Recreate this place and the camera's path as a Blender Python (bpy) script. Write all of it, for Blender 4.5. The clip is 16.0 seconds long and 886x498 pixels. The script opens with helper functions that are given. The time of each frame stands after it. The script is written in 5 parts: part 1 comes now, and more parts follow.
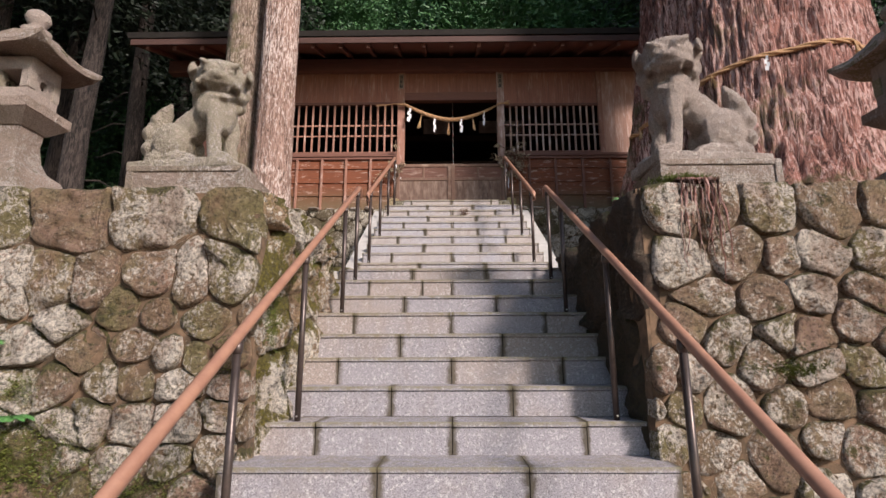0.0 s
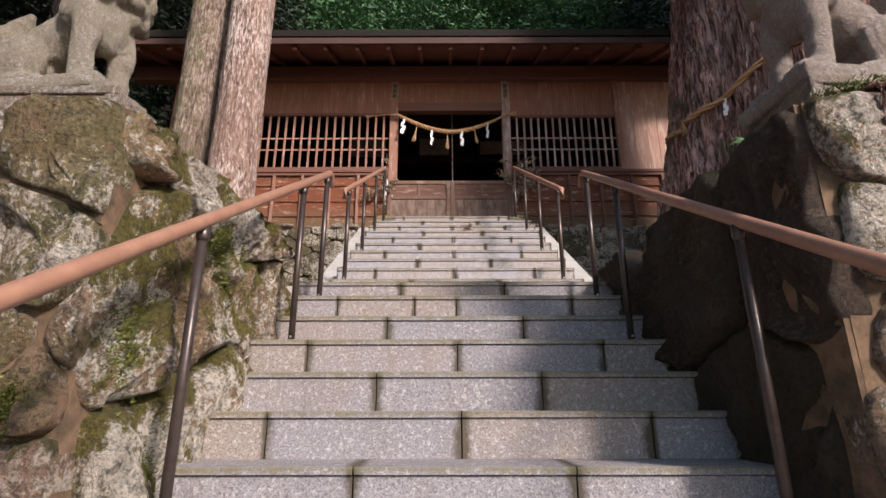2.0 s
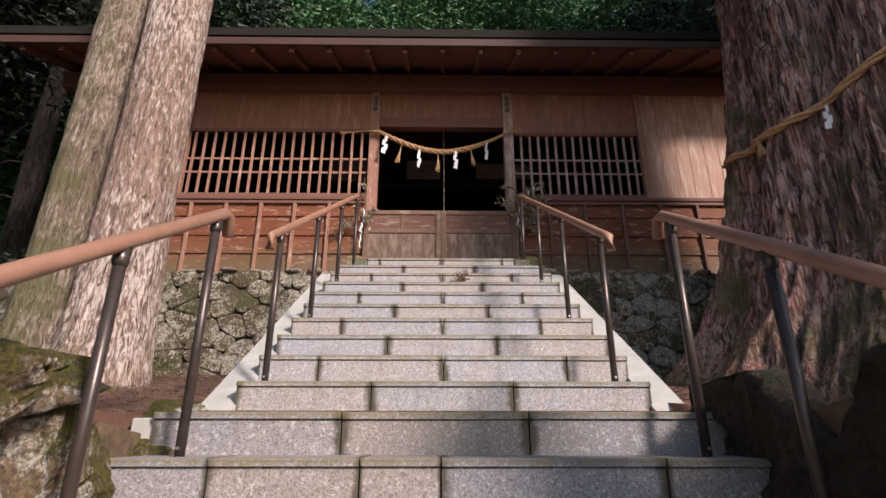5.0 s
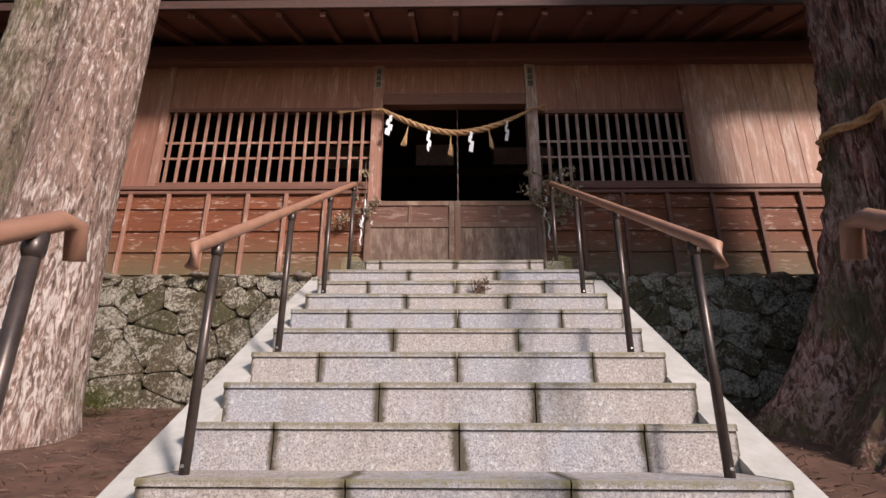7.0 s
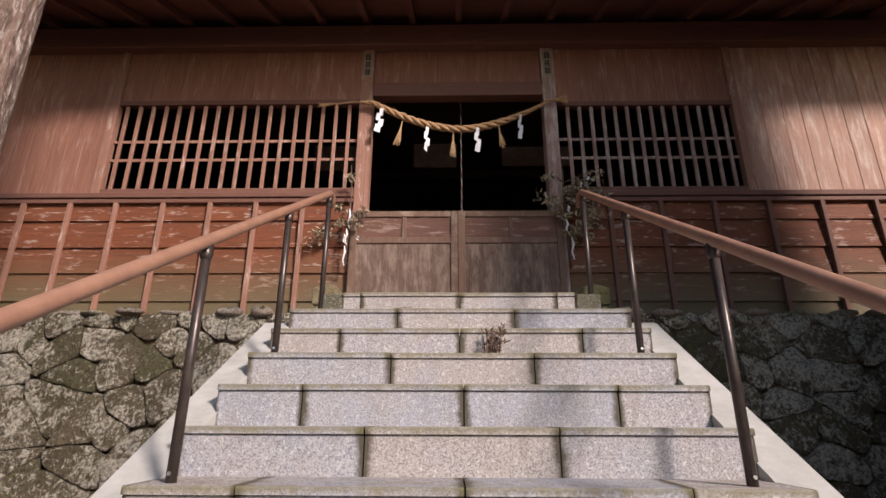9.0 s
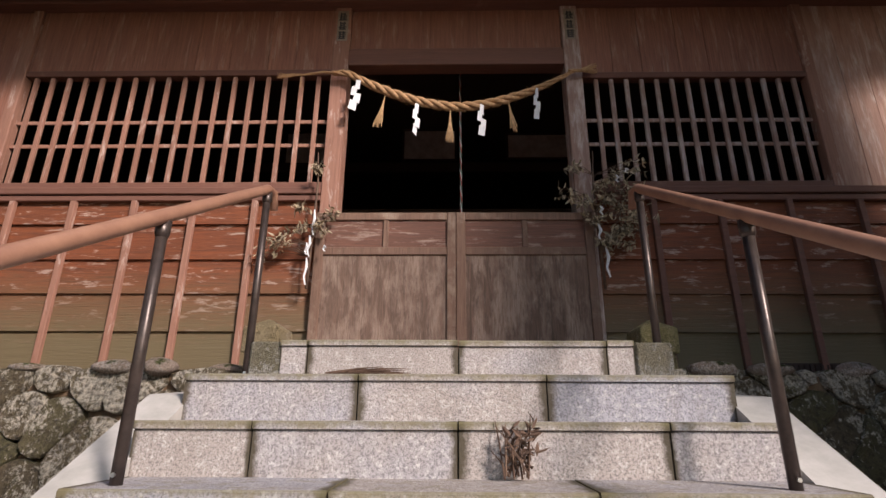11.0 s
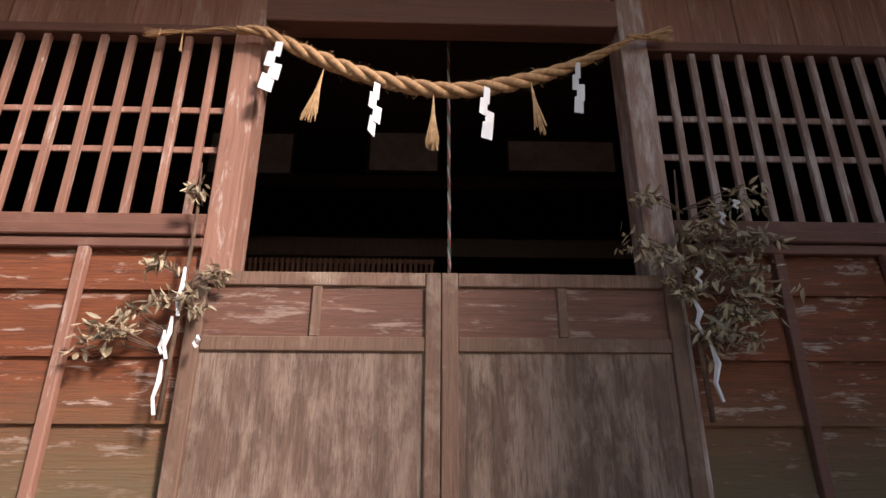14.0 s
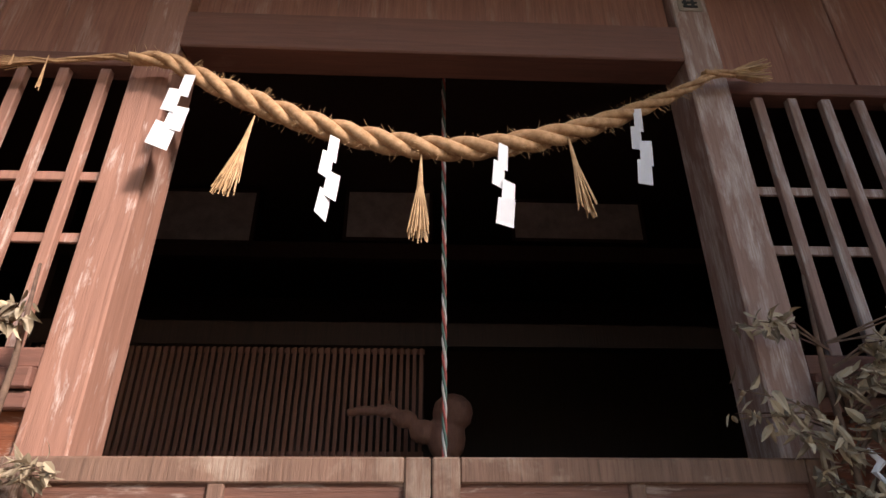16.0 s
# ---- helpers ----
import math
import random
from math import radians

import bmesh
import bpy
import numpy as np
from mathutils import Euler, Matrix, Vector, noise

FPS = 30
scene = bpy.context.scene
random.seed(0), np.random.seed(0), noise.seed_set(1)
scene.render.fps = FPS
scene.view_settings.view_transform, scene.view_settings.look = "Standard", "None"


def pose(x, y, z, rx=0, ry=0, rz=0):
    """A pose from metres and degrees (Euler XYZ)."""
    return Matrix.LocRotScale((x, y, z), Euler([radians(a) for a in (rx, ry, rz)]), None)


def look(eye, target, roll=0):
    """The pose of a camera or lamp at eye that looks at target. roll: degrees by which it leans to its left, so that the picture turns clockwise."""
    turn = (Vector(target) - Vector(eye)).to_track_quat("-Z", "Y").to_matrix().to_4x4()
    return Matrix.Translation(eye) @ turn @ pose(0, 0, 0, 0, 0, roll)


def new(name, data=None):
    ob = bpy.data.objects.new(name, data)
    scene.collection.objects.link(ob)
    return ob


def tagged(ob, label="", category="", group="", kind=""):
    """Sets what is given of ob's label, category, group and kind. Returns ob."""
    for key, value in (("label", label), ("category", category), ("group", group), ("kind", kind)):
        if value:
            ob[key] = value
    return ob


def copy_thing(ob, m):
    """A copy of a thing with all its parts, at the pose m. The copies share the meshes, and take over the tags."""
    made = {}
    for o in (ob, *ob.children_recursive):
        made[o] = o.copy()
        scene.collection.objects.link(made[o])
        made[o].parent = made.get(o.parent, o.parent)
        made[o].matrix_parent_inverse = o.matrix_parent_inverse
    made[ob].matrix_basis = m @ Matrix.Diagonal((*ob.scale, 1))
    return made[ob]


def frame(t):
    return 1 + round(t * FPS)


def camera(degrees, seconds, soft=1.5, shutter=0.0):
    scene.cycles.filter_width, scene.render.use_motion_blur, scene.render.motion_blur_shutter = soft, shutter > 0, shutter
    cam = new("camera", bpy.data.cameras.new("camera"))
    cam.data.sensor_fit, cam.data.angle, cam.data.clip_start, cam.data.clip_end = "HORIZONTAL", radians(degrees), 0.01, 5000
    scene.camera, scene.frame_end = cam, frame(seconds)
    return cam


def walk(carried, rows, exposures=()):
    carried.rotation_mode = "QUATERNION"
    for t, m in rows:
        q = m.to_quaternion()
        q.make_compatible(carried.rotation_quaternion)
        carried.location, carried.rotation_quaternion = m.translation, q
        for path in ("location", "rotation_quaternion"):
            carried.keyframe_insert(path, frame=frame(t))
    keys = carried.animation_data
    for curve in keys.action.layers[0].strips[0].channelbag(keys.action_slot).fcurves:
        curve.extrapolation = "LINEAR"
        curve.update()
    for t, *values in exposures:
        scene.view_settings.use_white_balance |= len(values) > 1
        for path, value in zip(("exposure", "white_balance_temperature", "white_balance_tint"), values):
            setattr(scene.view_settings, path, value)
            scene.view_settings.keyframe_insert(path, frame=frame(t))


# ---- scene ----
cam = camera(81.3, 16.0)
METRES, EYE, TILT, LEAN, TURN = 9.6, 1.5, 0.0, 0.0, 0.6
ROWS = [
    (0.0, 0.0, 0.0, 0.0, 0.04, 12.28, 0.18),
    (0.5, -0.0032, 0.0407, 0.0018, 0.47, 13.25, 0.14),
    (1.0, -0.0006, 0.0814, 0.0009, 0.32, 14.59, 0.06),
    (1.5, -0.004, 0.1227, 0.0013, -0.21, 16.06, 0.03),
    (2.0, -0.004, 0.1587, 0.0034, -0.49, 17.35, 0.09),
    (2.5, 0.0001, 0.1954, 0.0172, -0.91, 18.53, 0.13),
    (3.0, 0.0008, 0.2209, 0.0314, -1.65, 19.63, 0.14),
    (3.5, 0.0024, 0.2421, 0.0462, -2.08, 20.17, 0.1),
    (6.0, 0.0073, 0.368, 0.1131, -0.06, 19.04, -0.17),
    (6.5, 0.0091, 0.3924, 0.1243, 0.42, 18.57, -0.21),
    (7.0, 0.007, 0.4141, 0.1361, 0.33, 18.51, -0.19),
    (7.5, 0.0045, 0.4401, 0.1526, 0.42, 18.47, -0.21),
    (8.0, 0.0072, 0.4671, 0.1675, 0.17, 18.56, -0.28),
    (8.5, 0.0055, 0.4916, 0.1811, 0.28, 18.33, -0.24),
    (9.0, 0.0075, 0.5177, 0.1938, 0.55, 18.53, -0.24),
    (11.5, 0.0118, 0.6692, 0.2647, 0.23, 18.03, -0.33),
    (12.0, 0.0136, 0.6982, 0.2809, -0.38, 17.97, -0.33),
    (12.5, 0.0111, 0.7263, 0.2964, -0.8, 18.02, -0.25),
    (13.0, 0.0126, 0.7548, 0.3109, -1.33, 17.83, -0.22),
    (13.5, 0.0116, 0.7809, 0.3266, -1.76, 18.05, -0.17),
    (14.0, 0.0102, 0.8057, 0.3458, -2.05, 18.75, -0.2),
    (14.5, 0.0115, 0.8318, 0.3648, -2.39, 19.58, -0.28),
    (15.0, 0.0089, 0.8526, 0.3828, -2.63, 21.05, -0.17),
    (15.5, 0.0084, 0.8696, 0.3926, -2.72, 22.54, -0.17),
    (16.0, 0.0132, 0.8883, 0.4095, -2.83, 23.83, -0.09),
]
walk(cam, [(t, pose(0, 0, EYE, TILT, LEAN, TURN) @ pose(METRES * x, METRES * y, METRES * z, 90 + pitch, roll, yaw)) for t, x, y, z, yaw, pitch, roll in ROWS],
     [(0.0, 0.16), (3.5, 0.16), (6.0, 0.10), (7.5, 0.05), (9.0, -0.01), (11.5, 0.0), (12.5, 0.04), (14.0, 0.28), (15.0, 0.48), (16.0, 0.57)])

# ---- light ----
world = bpy.data.worlds.new("world")
scene.world = world
world.use_nodes = True
SUN_EL, SUN_AZ = radians(32), radians(41.5)      # azimuth: to the right of straight behind the walk's start
wn = world.node_tree
sky = wn.nodes.new("ShaderNodeTexSky")
sky.sky_type, sky.sun_disc = "NISHITA", False
sky.sun_elevation, sky.sun_rotation = SUN_EL, radians(180) - SUN_AZ
wn.links.new(sky.outputs[0], wn.nodes["Background"].inputs[0])
wn.nodes["Background"].inputs[1].default_value = 0.15
sun = new("sun", bpy.data.lights.new("sun", "SUN"))
sun.data.energy, sun.data.angle, sun.data.color = 5.0, radians(9), (1.0, 0.88, 0.83)
sun_from = Vector((math.sin(SUN_AZ) * math.cos(SUN_EL), -math.cos(SUN_AZ) * math.cos(SUN_EL), math.sin(SUN_EL)))
sun.matrix_world = look(sun_from * 30, (0, 0, 0))

# ---- materials ----
def nodes_of(name):
    m = bpy.data.materials.new(name)
    m.use_nodes = True
    return m, m.node_tree, m.node_tree.nodes["Principled BSDF"]


def mixc(nt, fac, a, b, mode="MIX"):
    n = nt.nodes.new("ShaderNodeMix")
    n.data_type, n.blend_type = "RGBA", mode
    for sock, v in ((n.inputs[0], fac), (n.inputs[6], a), (n.inputs[7], b)):
        if isinstance(v, (int, float)):
            sock.default_value = v
        elif isinstance(v, tuple):
            sock.default_value = (*v[:3], 1)
        else:
            nt.links.new(v, sock)
    return n.outputs[2]


def ramp(nt, src, lo, hi):
    n = nt.nodes.new("ShaderNodeMapRange")
    n.inputs[1].default_value, n.inputs[2].default_value = lo, hi
    nt.links.new(src, n.inputs[0])
    return n.outputs[0]


def maths(nt, op, a, b=None):
    n = nt.nodes.new("ShaderNodeMath")
    n.operation = op
    for sock, v in zip(n.inputs, (a, b)):
        if v is None:
            continue
        if isinstance(v, (int, float)):
            sock.default_value = v
        else:
            nt.links.new(v, sock)
    return n.outputs[0]


def coords(nt, scale=(1, 1, 1), shuffle=True):
    """Object coordinates in metres, shifted per object."""
    tc = nt.nodes.new("ShaderNodeTexCoord")
    mp = nt.nodes.new("ShaderNodeMapping")
    mp.inputs["Scale"].default_value = scale
    nt.links.new(tc.outputs["Object"], mp.inputs[0])
    if shuffle:
        info = nt.nodes.new("ShaderNodeObjectInfo")
        k = nt.nodes.new("ShaderNodeVectorMath")
        k.operation = "SCALE"
        k.inputs[0].default_value = (17.0, 9.0, 23.0)
        nt.links.new(info.outputs["Random"], k.inputs["Scale"])
        nt.links.new(k.outputs[0], mp.inputs["Location"])
    return mp.outputs[0]


def noise_tex(nt, vec, scale, detail=5, rough=0.6, out=0, distort=0.0):
    n = nt.nodes.new("ShaderNodeTexNoise")
    n.inputs["Scale"].default_value, n.inputs["Detail"].default_value, n.inputs["Roughness"].default_value = scale, detail, rough
    n.inputs["Distortion"].default_value = distort
    nt.links.new(vec, n.inputs["Vector"])
    return n.outputs[out]


def bump(nt, bsdf, height, strength, dist=0.01):
    b = nt.nodes.new("ShaderNodeBump")
    b.inputs["Strength"].default_value, b.inputs["Distance"].default_value = strength, dist
    nt.links.new(height, b.inputs["Height"])
    nt.links.new(b.outputs[0], bsdf.inputs["Normal"])


def random_value(nt, island=False):
    if island:
        return nt.nodes.new("ShaderNodeNewGeometry").outputs["Random Per Island"]
    return nt.nodes.new("ShaderNodeObjectInfo").outputs["Random"]


def rock_material(name, a, b, patch, moss=0.0, patch_at=(0.55, 0.7), island=False, fine=45, seed_moss=(0.10, 0.115, 0.02), pits=0.8, earth=0.0, earth_colour=(0.23, 0.125, 0.07)):
    m, nt, bs = nodes_of(name)
    v = coords(nt)
    big = noise_tex(nt, v, 3.0, 4, 0.6)
    mid = noise_tex(nt, v, 15, 8, 0.78, distort=0.8)
    mid2 = noise_tex(nt, coords(nt, (1.3, 1.1, 0.9)), 42, 6, 0.75, distort=0.5)
    zone = noise_tex(nt, coords(nt, shuffle=False), 2.2, 5, 0.7)
    small = noise_tex(nt, v, fine, 5, 0.75)
    c = mixc(nt, ramp(nt, big, 0.40, 0.60), a, b)
    r0 = random_value(nt, island)
    c = mixc(nt, maths(nt, "MULTIPLY", ramp(nt, r0, 0.25, 1.0), 0.5), c, tuple(x * 0.5 for x in a))
    r1 = maths(nt, "FRACT", maths(nt, "MULTIPLY", r0, 7.31))
    c = mixc(nt, maths(nt, "MULTIPLY", ramp(nt, r1, 0.55, 0.9), 0.65), c, (b[0] * 0.75, b[1] * 0.95, b[2] * 0.6))
    r2 = maths(nt, "FRACT", maths(nt, "MULTIPLY", r0, 13.7))
    c = mixc(nt, maths(nt, "MULTIPLY", ramp(nt, mid2, 0.5, 0.62), 0.5), c, tuple(min(1, x * 1.5) for x in b))
    lich = maths(nt, "ADD", maths(nt, "MULTIPLY", mid, 0.55), maths(nt, "MULTIPLY", mid2, 0.45))
    lich = maths(nt, "ADD", lich, maths(nt, "MULTIPLY", maths(nt, "SUBTRACT", zone, 0.5), 0.5))
    lich = maths(nt, "ADD", lich, maths(nt, "MULTIPLY", maths(nt, "SUBTRACT", r2, 0.5), 0.09))
    c = mixc(nt, ramp(nt, lich, patch_at[0], patch_at[0] + 0.045), c, mixc(nt, ramp(nt, small, 0.4, 0.6), patch, tuple(x * 0.72 for x in patch)))
    if earth:
        run = noise_tex(nt, coords(nt, (3.2, 3.2, 0.9), shuffle=False), 1.0, 7, 0.72, distort=0.5)
        c = mixc(nt, maths(nt, "MULTIPLY", ramp(nt, run, 0.50, 0.62), earth), c, earth_colour)
    if moss:
        mo = noise_tex(nt, coords(nt, (1, 1, 0.6), shuffle=False), 2.6, 9, 0.8)
        geo = nt.nodes.new("ShaderNodeNewGeometry")
        sep = nt.nodes.new("ShaderNodeSeparateXYZ")
        nt.links.new(geo.outputs["Normal"], sep.inputs[0])
        up = maths(nt, "ADD", mo, maths(nt, "MULTIPLY", sep.outputs[2], 0.12))
        mc = mixc(nt, ramp(nt, mid2, 0.4, 0.6), seed_moss, tuple(k * 0.45 for k in seed_moss))
        c = mixc(nt, ramp(nt, up, 0.66 - moss, 0.71 - moss), c, mc)
    c = mixc(nt, maths(nt, "MULTIPLY", ramp(nt, small, 0.47, 0.66), pits), c, (0.035, 0.026, 0.02))
    nt.links.new(c, bs.inputs["Base Color"])
    bs.inputs["Roughness"].default_value = 0.95
    h = maths(nt, "ADD", maths(nt, "MULTIPLY", mid, 1.2), maths(nt, "SUBTRACT", maths(nt, "MULTIPLY", mid2, 0.6), maths(nt, "MULTIPLY", small, 0.5)))
    bump(nt, bs, h, 1.0, 0.045)
    return m


def wood_material(name, a, b, worn, grain=(2, 2, 40), worn_at=(0.6, 0.75), low=None, rough=0.75, bumpy=0.5, dirt=0.3, flecks=(1, 1, 1)):
    """grain: high numbers across the fibres. low: a second colour that takes over downwards between two heights."""
    m, nt, bs = nodes_of(name)
    v = coords(nt, grain)
    g = noise_tex(nt, v, 1.6, 6, 0.65, distort=1.0)
    patch = noise_tex(nt, coords(nt, flecks), 3.2, 6, 0.7, distort=0.3)
    c = mixc(nt, ramp(nt, g, 0.3, 0.7), a, b)
    fine = noise_tex(nt, coords(nt, tuple(k * 3 for k in grain)), 2.0, 4, 0.7)
    c = mixc(nt, maths(nt, "MULTIPLY", ramp(nt, patch, *worn_at), ramp(nt, fine, 0.35, 0.6)), c, worn)
    c = mixc(nt, maths(nt, "MULTIPLY", ramp(nt, fine, 0.5, 0.8), dirt), c, (0.015, 0.01, 0.008))
    c = mixc(nt, maths(nt, "MULTIPLY", random_value(nt), 0.35), c, tuple(k * 0.45 for k in a))
    if low:
        geo = nt.nodes.new("ShaderNodeNewGeometry")
        sep = nt.nodes.new("ShaderNodeSeparateXYZ")
        nt.links.new(geo.outputs["Position"], sep.inputs[0])
        z = maths(nt, "ADD", sep.outputs[2], maths(nt, "MULTIPLY", patch, 0.5))
        c = mixc(nt, ramp(nt, z, low[1] + 0.25, low[2] + 0.25), low[0], c)
    nt.links.new(c, bs.inputs["Base Color"])
    bs.inputs["Roughness"].default_value = rough
    bump(nt, bs, maths(nt, "ADD", g, maths(nt, "MULTIPLY", fine, 0.5)), bumpy, 0.006)
    return m


def granite_material(name, base, stain=0.75):
    m, nt, bs = nodes_of(name)
    v = coords(nt)
    sp = noise_tex(nt, v, 130, 2, 0.9)
    sp2 = noise_tex(nt, v, 55, 4, 0.85)
    cool, warm = (base[0] * 0.95, base[1] * 0.97, base[2] * 1.05), (base[0] * 1.06, base[1] * 0.97, base[2] * 0.88)
    rnd = random_value(nt)
    tone = maths(nt, "ADD", rnd, maths(nt, "MULTIPLY", maths(nt, "SUBTRACT", noise_tex(nt, v, 4, 4, 0.6), 0.5), 1.2))
    c = mixc(nt, ramp(nt, tone, 0.2, 0.8), cool, warm)
    c = mixc(nt, ramp(nt, sp, 0.40, 0.52), mixc(nt, 0.55, c, (0.03, 0.03, 0.032)), c)
    c = mixc(nt, maths(nt, "MULTIPLY", ramp(nt, sp2, 0.54, 0.64), 0.6), c, (0.72, 0.69, 0.66))
    tc = nt.nodes.new("ShaderNodeTexCoord")
    sep = nt.nodes.new("ShaderNodeSeparateXYZ")
    nt.links.new(tc.outputs["Object"], sep.inputs[0])
    gen = nt.nodes.new("ShaderNodeSeparateXYZ")
    nt.links.new(tc.outputs["Generated"], gen.inputs[0])
    wob = noise_tex(nt, v, 8, 5, 0.75)
    w = maths(nt, "MULTIPLY", maths(nt, "SUBTRACT", wob, 0.5), 0.12)
    ends = maths(nt, "ABSOLUTE", maths(nt, "SUBTRACT", gen.outputs[0], 0.5))
    e = maths(nt, "ADD", ends, w)
    c = mixc(nt, maths(nt, "MULTIPLY", ramp(nt, e, 0.45, 0.488), stain), c, (0.06, 0.046, 0.024))
    top = maths(nt, "ADD", gen.outputs[2], maths(nt, "MULTIPLY", w, 1.6))
    geo = nt.nodes.new("ShaderNodeNewGeometry")
    nz = nt.nodes.new("ShaderNodeSeparateXYZ")
    nt.links.new(geo.outputs["Normal"], nz.inputs[0])
    face = ramp(nt, nz.outputs[2], 0.95, 0.8)
    c = mixc(nt, maths(nt, "MULTIPLY", face, maths(nt, "MULTIPLY", ramp(nt, top, 0.86, 0.97), stain * 0.7)), c, (0.15, 0.13, 0.06))
    edge = maths(nt, "MULTIPLY", ramp(nt, noise_tex(nt, v, 16, 5, 0.75), 0.5, 0.6), ramp(nt, gen.outputs[2], 0.84, 0.9))
    c = mixc(nt, maths(nt, "MULTIPLY", edge, 0.45), c, (0.20, 0.17, 0.09))
    dirt = noise_tex(nt, coords(nt, (1, 1, 0.25)), 9, 6, 0.75)
    c = mixc(nt, maths(nt, "MULTIPLY", ramp(nt, dirt, 0.5, 0.72), 0.35), c, (0.17, 0.13, 0.10))
    nt.links.new(c, bs.inputs["Base Color"])
    bs.inputs["Roughness"].default_value = 0.8
    bump(nt, bs, maths(nt, "ADD", sp, sp2), 0.5, 0.004)
    return m


def plain_material(name, a, b, scale=12, rough=0.6, metal=0.0, bumpy=0.2):
    m, nt, bs = nodes_of(name)
    v = coords(nt)
    n = noise_tex(nt, v, scale, 5, 0.7)
    n2 = noise_tex(nt, v, scale * 7, 3, 0.7)
    c = mixc(nt, ramp(nt, n, 0.35, 0.65), a, b)
    nt.links.new(c, bs.inputs["Base Color"])
    bs.inputs["Roughness"].default_value, bs.inputs["Metallic"].default_value = rough, metal
    bump(nt, bs, maths(nt, "ADD", n, maths(nt, "MULTIPLY", n2, 0.4)), bumpy, 0.004)
    return m


def bark_material(name, a, b, pale, moss=0.0, flake=(26, 26, 4.5), moss_at=0.0):
    """Bark in long strips: a, b its two tones, pale the bare flakes."""
    m, nt, bs = nodes_of(name)
    v = coords(nt, (11, 11, 1.1))
    g = noise_tex(nt, v, 1.0, 8, 0.75, distort=1.5)
    f = noise_tex(nt, coords(nt, flake), 1.0, 6, 0.7, distort=0.8)
    big = noise_tex(nt, coords(nt), 1.1, 4, 0.6)
    c = mixc(nt, ramp(nt, g, 0.42, 0.56), b, a)
    c = mixc(nt, ramp(nt, maths(nt, "ADD", f, maths(nt, "MULTIPLY", big, 0.25)), 0.63, 0.70), c, pale)
    c = mixc(nt, ramp(nt, f, 0.46, 0.36), c, tuple(k * 0.3 for k in b))
    if moss or moss_at:
        mo = noise_tex(nt, coords(nt), 1.7, 7, 0.75)
        geo = nt.nodes.new("ShaderNodeTexCoord")
        sep = nt.nodes.new("ShaderNodeSeparateXYZ")
        nt.links.new(geo.outputs["Object"], sep.inputs[0])
        low = maths(nt, "MULTIPLY", ramp(nt, sep.outputs[2], 3.5, 0.5), moss_at)
        side = maths(nt, "MULTIPLY", ramp(nt, sep.outputs[0], 0.1, -0.5), moss_at)
        c = mixc(nt, maths(nt, "MULTIPLY", ramp(nt, maths(nt, "ADD", mo, maths(nt, "ADD", low, side)), 0.64 - moss, 0.78 - moss), 0.8), c, (0.13, 0.12, 0.045))
    nt.links.new(c, bs.inputs["Base Color"])
    bs.inputs["Roughness"].default_value = 0.95
    bump(nt, bs, maths(nt, "ADD", g, maths(nt, "MULTIPLY", f, 0.8)), 1.0, 0.05)
    return m


def leaf_material(name, a, b):
    m, nt, bs = nodes_of(name)
    r = random_value(nt, True)
    c = mixc(nt, r, a, b)
    nt.links.new(c, bs.inputs["Base Color"])
    bs.inputs["Roughness"].default_value = 0.6
    return m


GRANITE = granite_material("pale granite", (0.40, 0.38, 0.385), 0.95)
GRANITE_LOW = granite_material("rain stained granite", (0.33, 0.30, 0.295), 0.9)
CONCRETE = plain_material("pale cement", (0.50, 0.47, 0.44), (0.38, 0.36, 0.33), 6, 0.85)
ROCK = rock_material("rubble stone", (0.42, 0.27, 0.195), (0.27, 0.20, 0.105), (0.80, 0.71, 0.60), 0.095, (0.492, 0.6), earth=0.6, seed_moss=(0.14, 0.12, 0.035), earth_colour=(0.29, 0.165, 0.105))
ROCK_MOSS = rock_material("mossy rubble stone", (0.50, 0.33, 0.21), (0.36, 0.25, 0.12), (0.92, 0.84, 0.72), 0.165, (0.458, 0.6), earth=0.3, seed_moss=(0.20, 0.165, 0.025))
# for the face turned from the sun; its shade is put into these colours
ROCK_SHADE = rock_material("dark stone with shade in its colour", (0.12, 0.075, 0.05), (0.08, 0.055, 0.035), (0.17, 0.13, 0.09), 0.06, (0.57, 0.6), seed_moss=(0.05, 0.06, 0.015))
LICHEN = rock_material("lichen covered stone", (0.19, 0.145, 0.085), (0.13, 0.10, 0.055), (0.66, 0.59, 0.48), 0.05, (0.485, 0.64), seed_moss=(0.13, 0.11, 0.035))
JOINT = plain_material("earth in the joints", (0.20, 0.125, 0.075), (0.06, 0.042, 0.025), 9, 1.0, 0, 0.8)
SOIL = plain_material("red brown needle litter", (0.15, 0.07, 0.045), (0.07, 0.035, 0.022), 5, 1.0, 0, 0.9)
# near black, as the forest's deep shade is put into the floor's colour
HILL = plain_material("forest floor with deep shade in its colour", (0.035, 0.03, 0.018), (0.015, 0.018, 0.01), 1.5, 1.0, 0, 0.9)
STATUE = rock_material("carved grey stone", (0.62, 0.51, 0.44), (0.50, 0.40, 0.34), (0.68, 0.60, 0.53), 0.0, (0.57, 0.65), fine=110, pits=0.35)
PLINTH = rock_material("plinth stone", (0.52, 0.40, 0.33), (0.40, 0.31, 0.24), (0.68, 0.59, 0.52), 0.04, (0.53, 0.68), fine=110, pits=0.6)
WOOD_V = wood_material("weathered cedar boards", (0.40, 0.175, 0.115), (0.22, 0.092, 0.062), (0.60, 0.40, 0.33), (30, 30, 1.0), (0.54, 0.7), dirt=0.55, flecks=(4, 4, 0.5), bumpy=0.8)
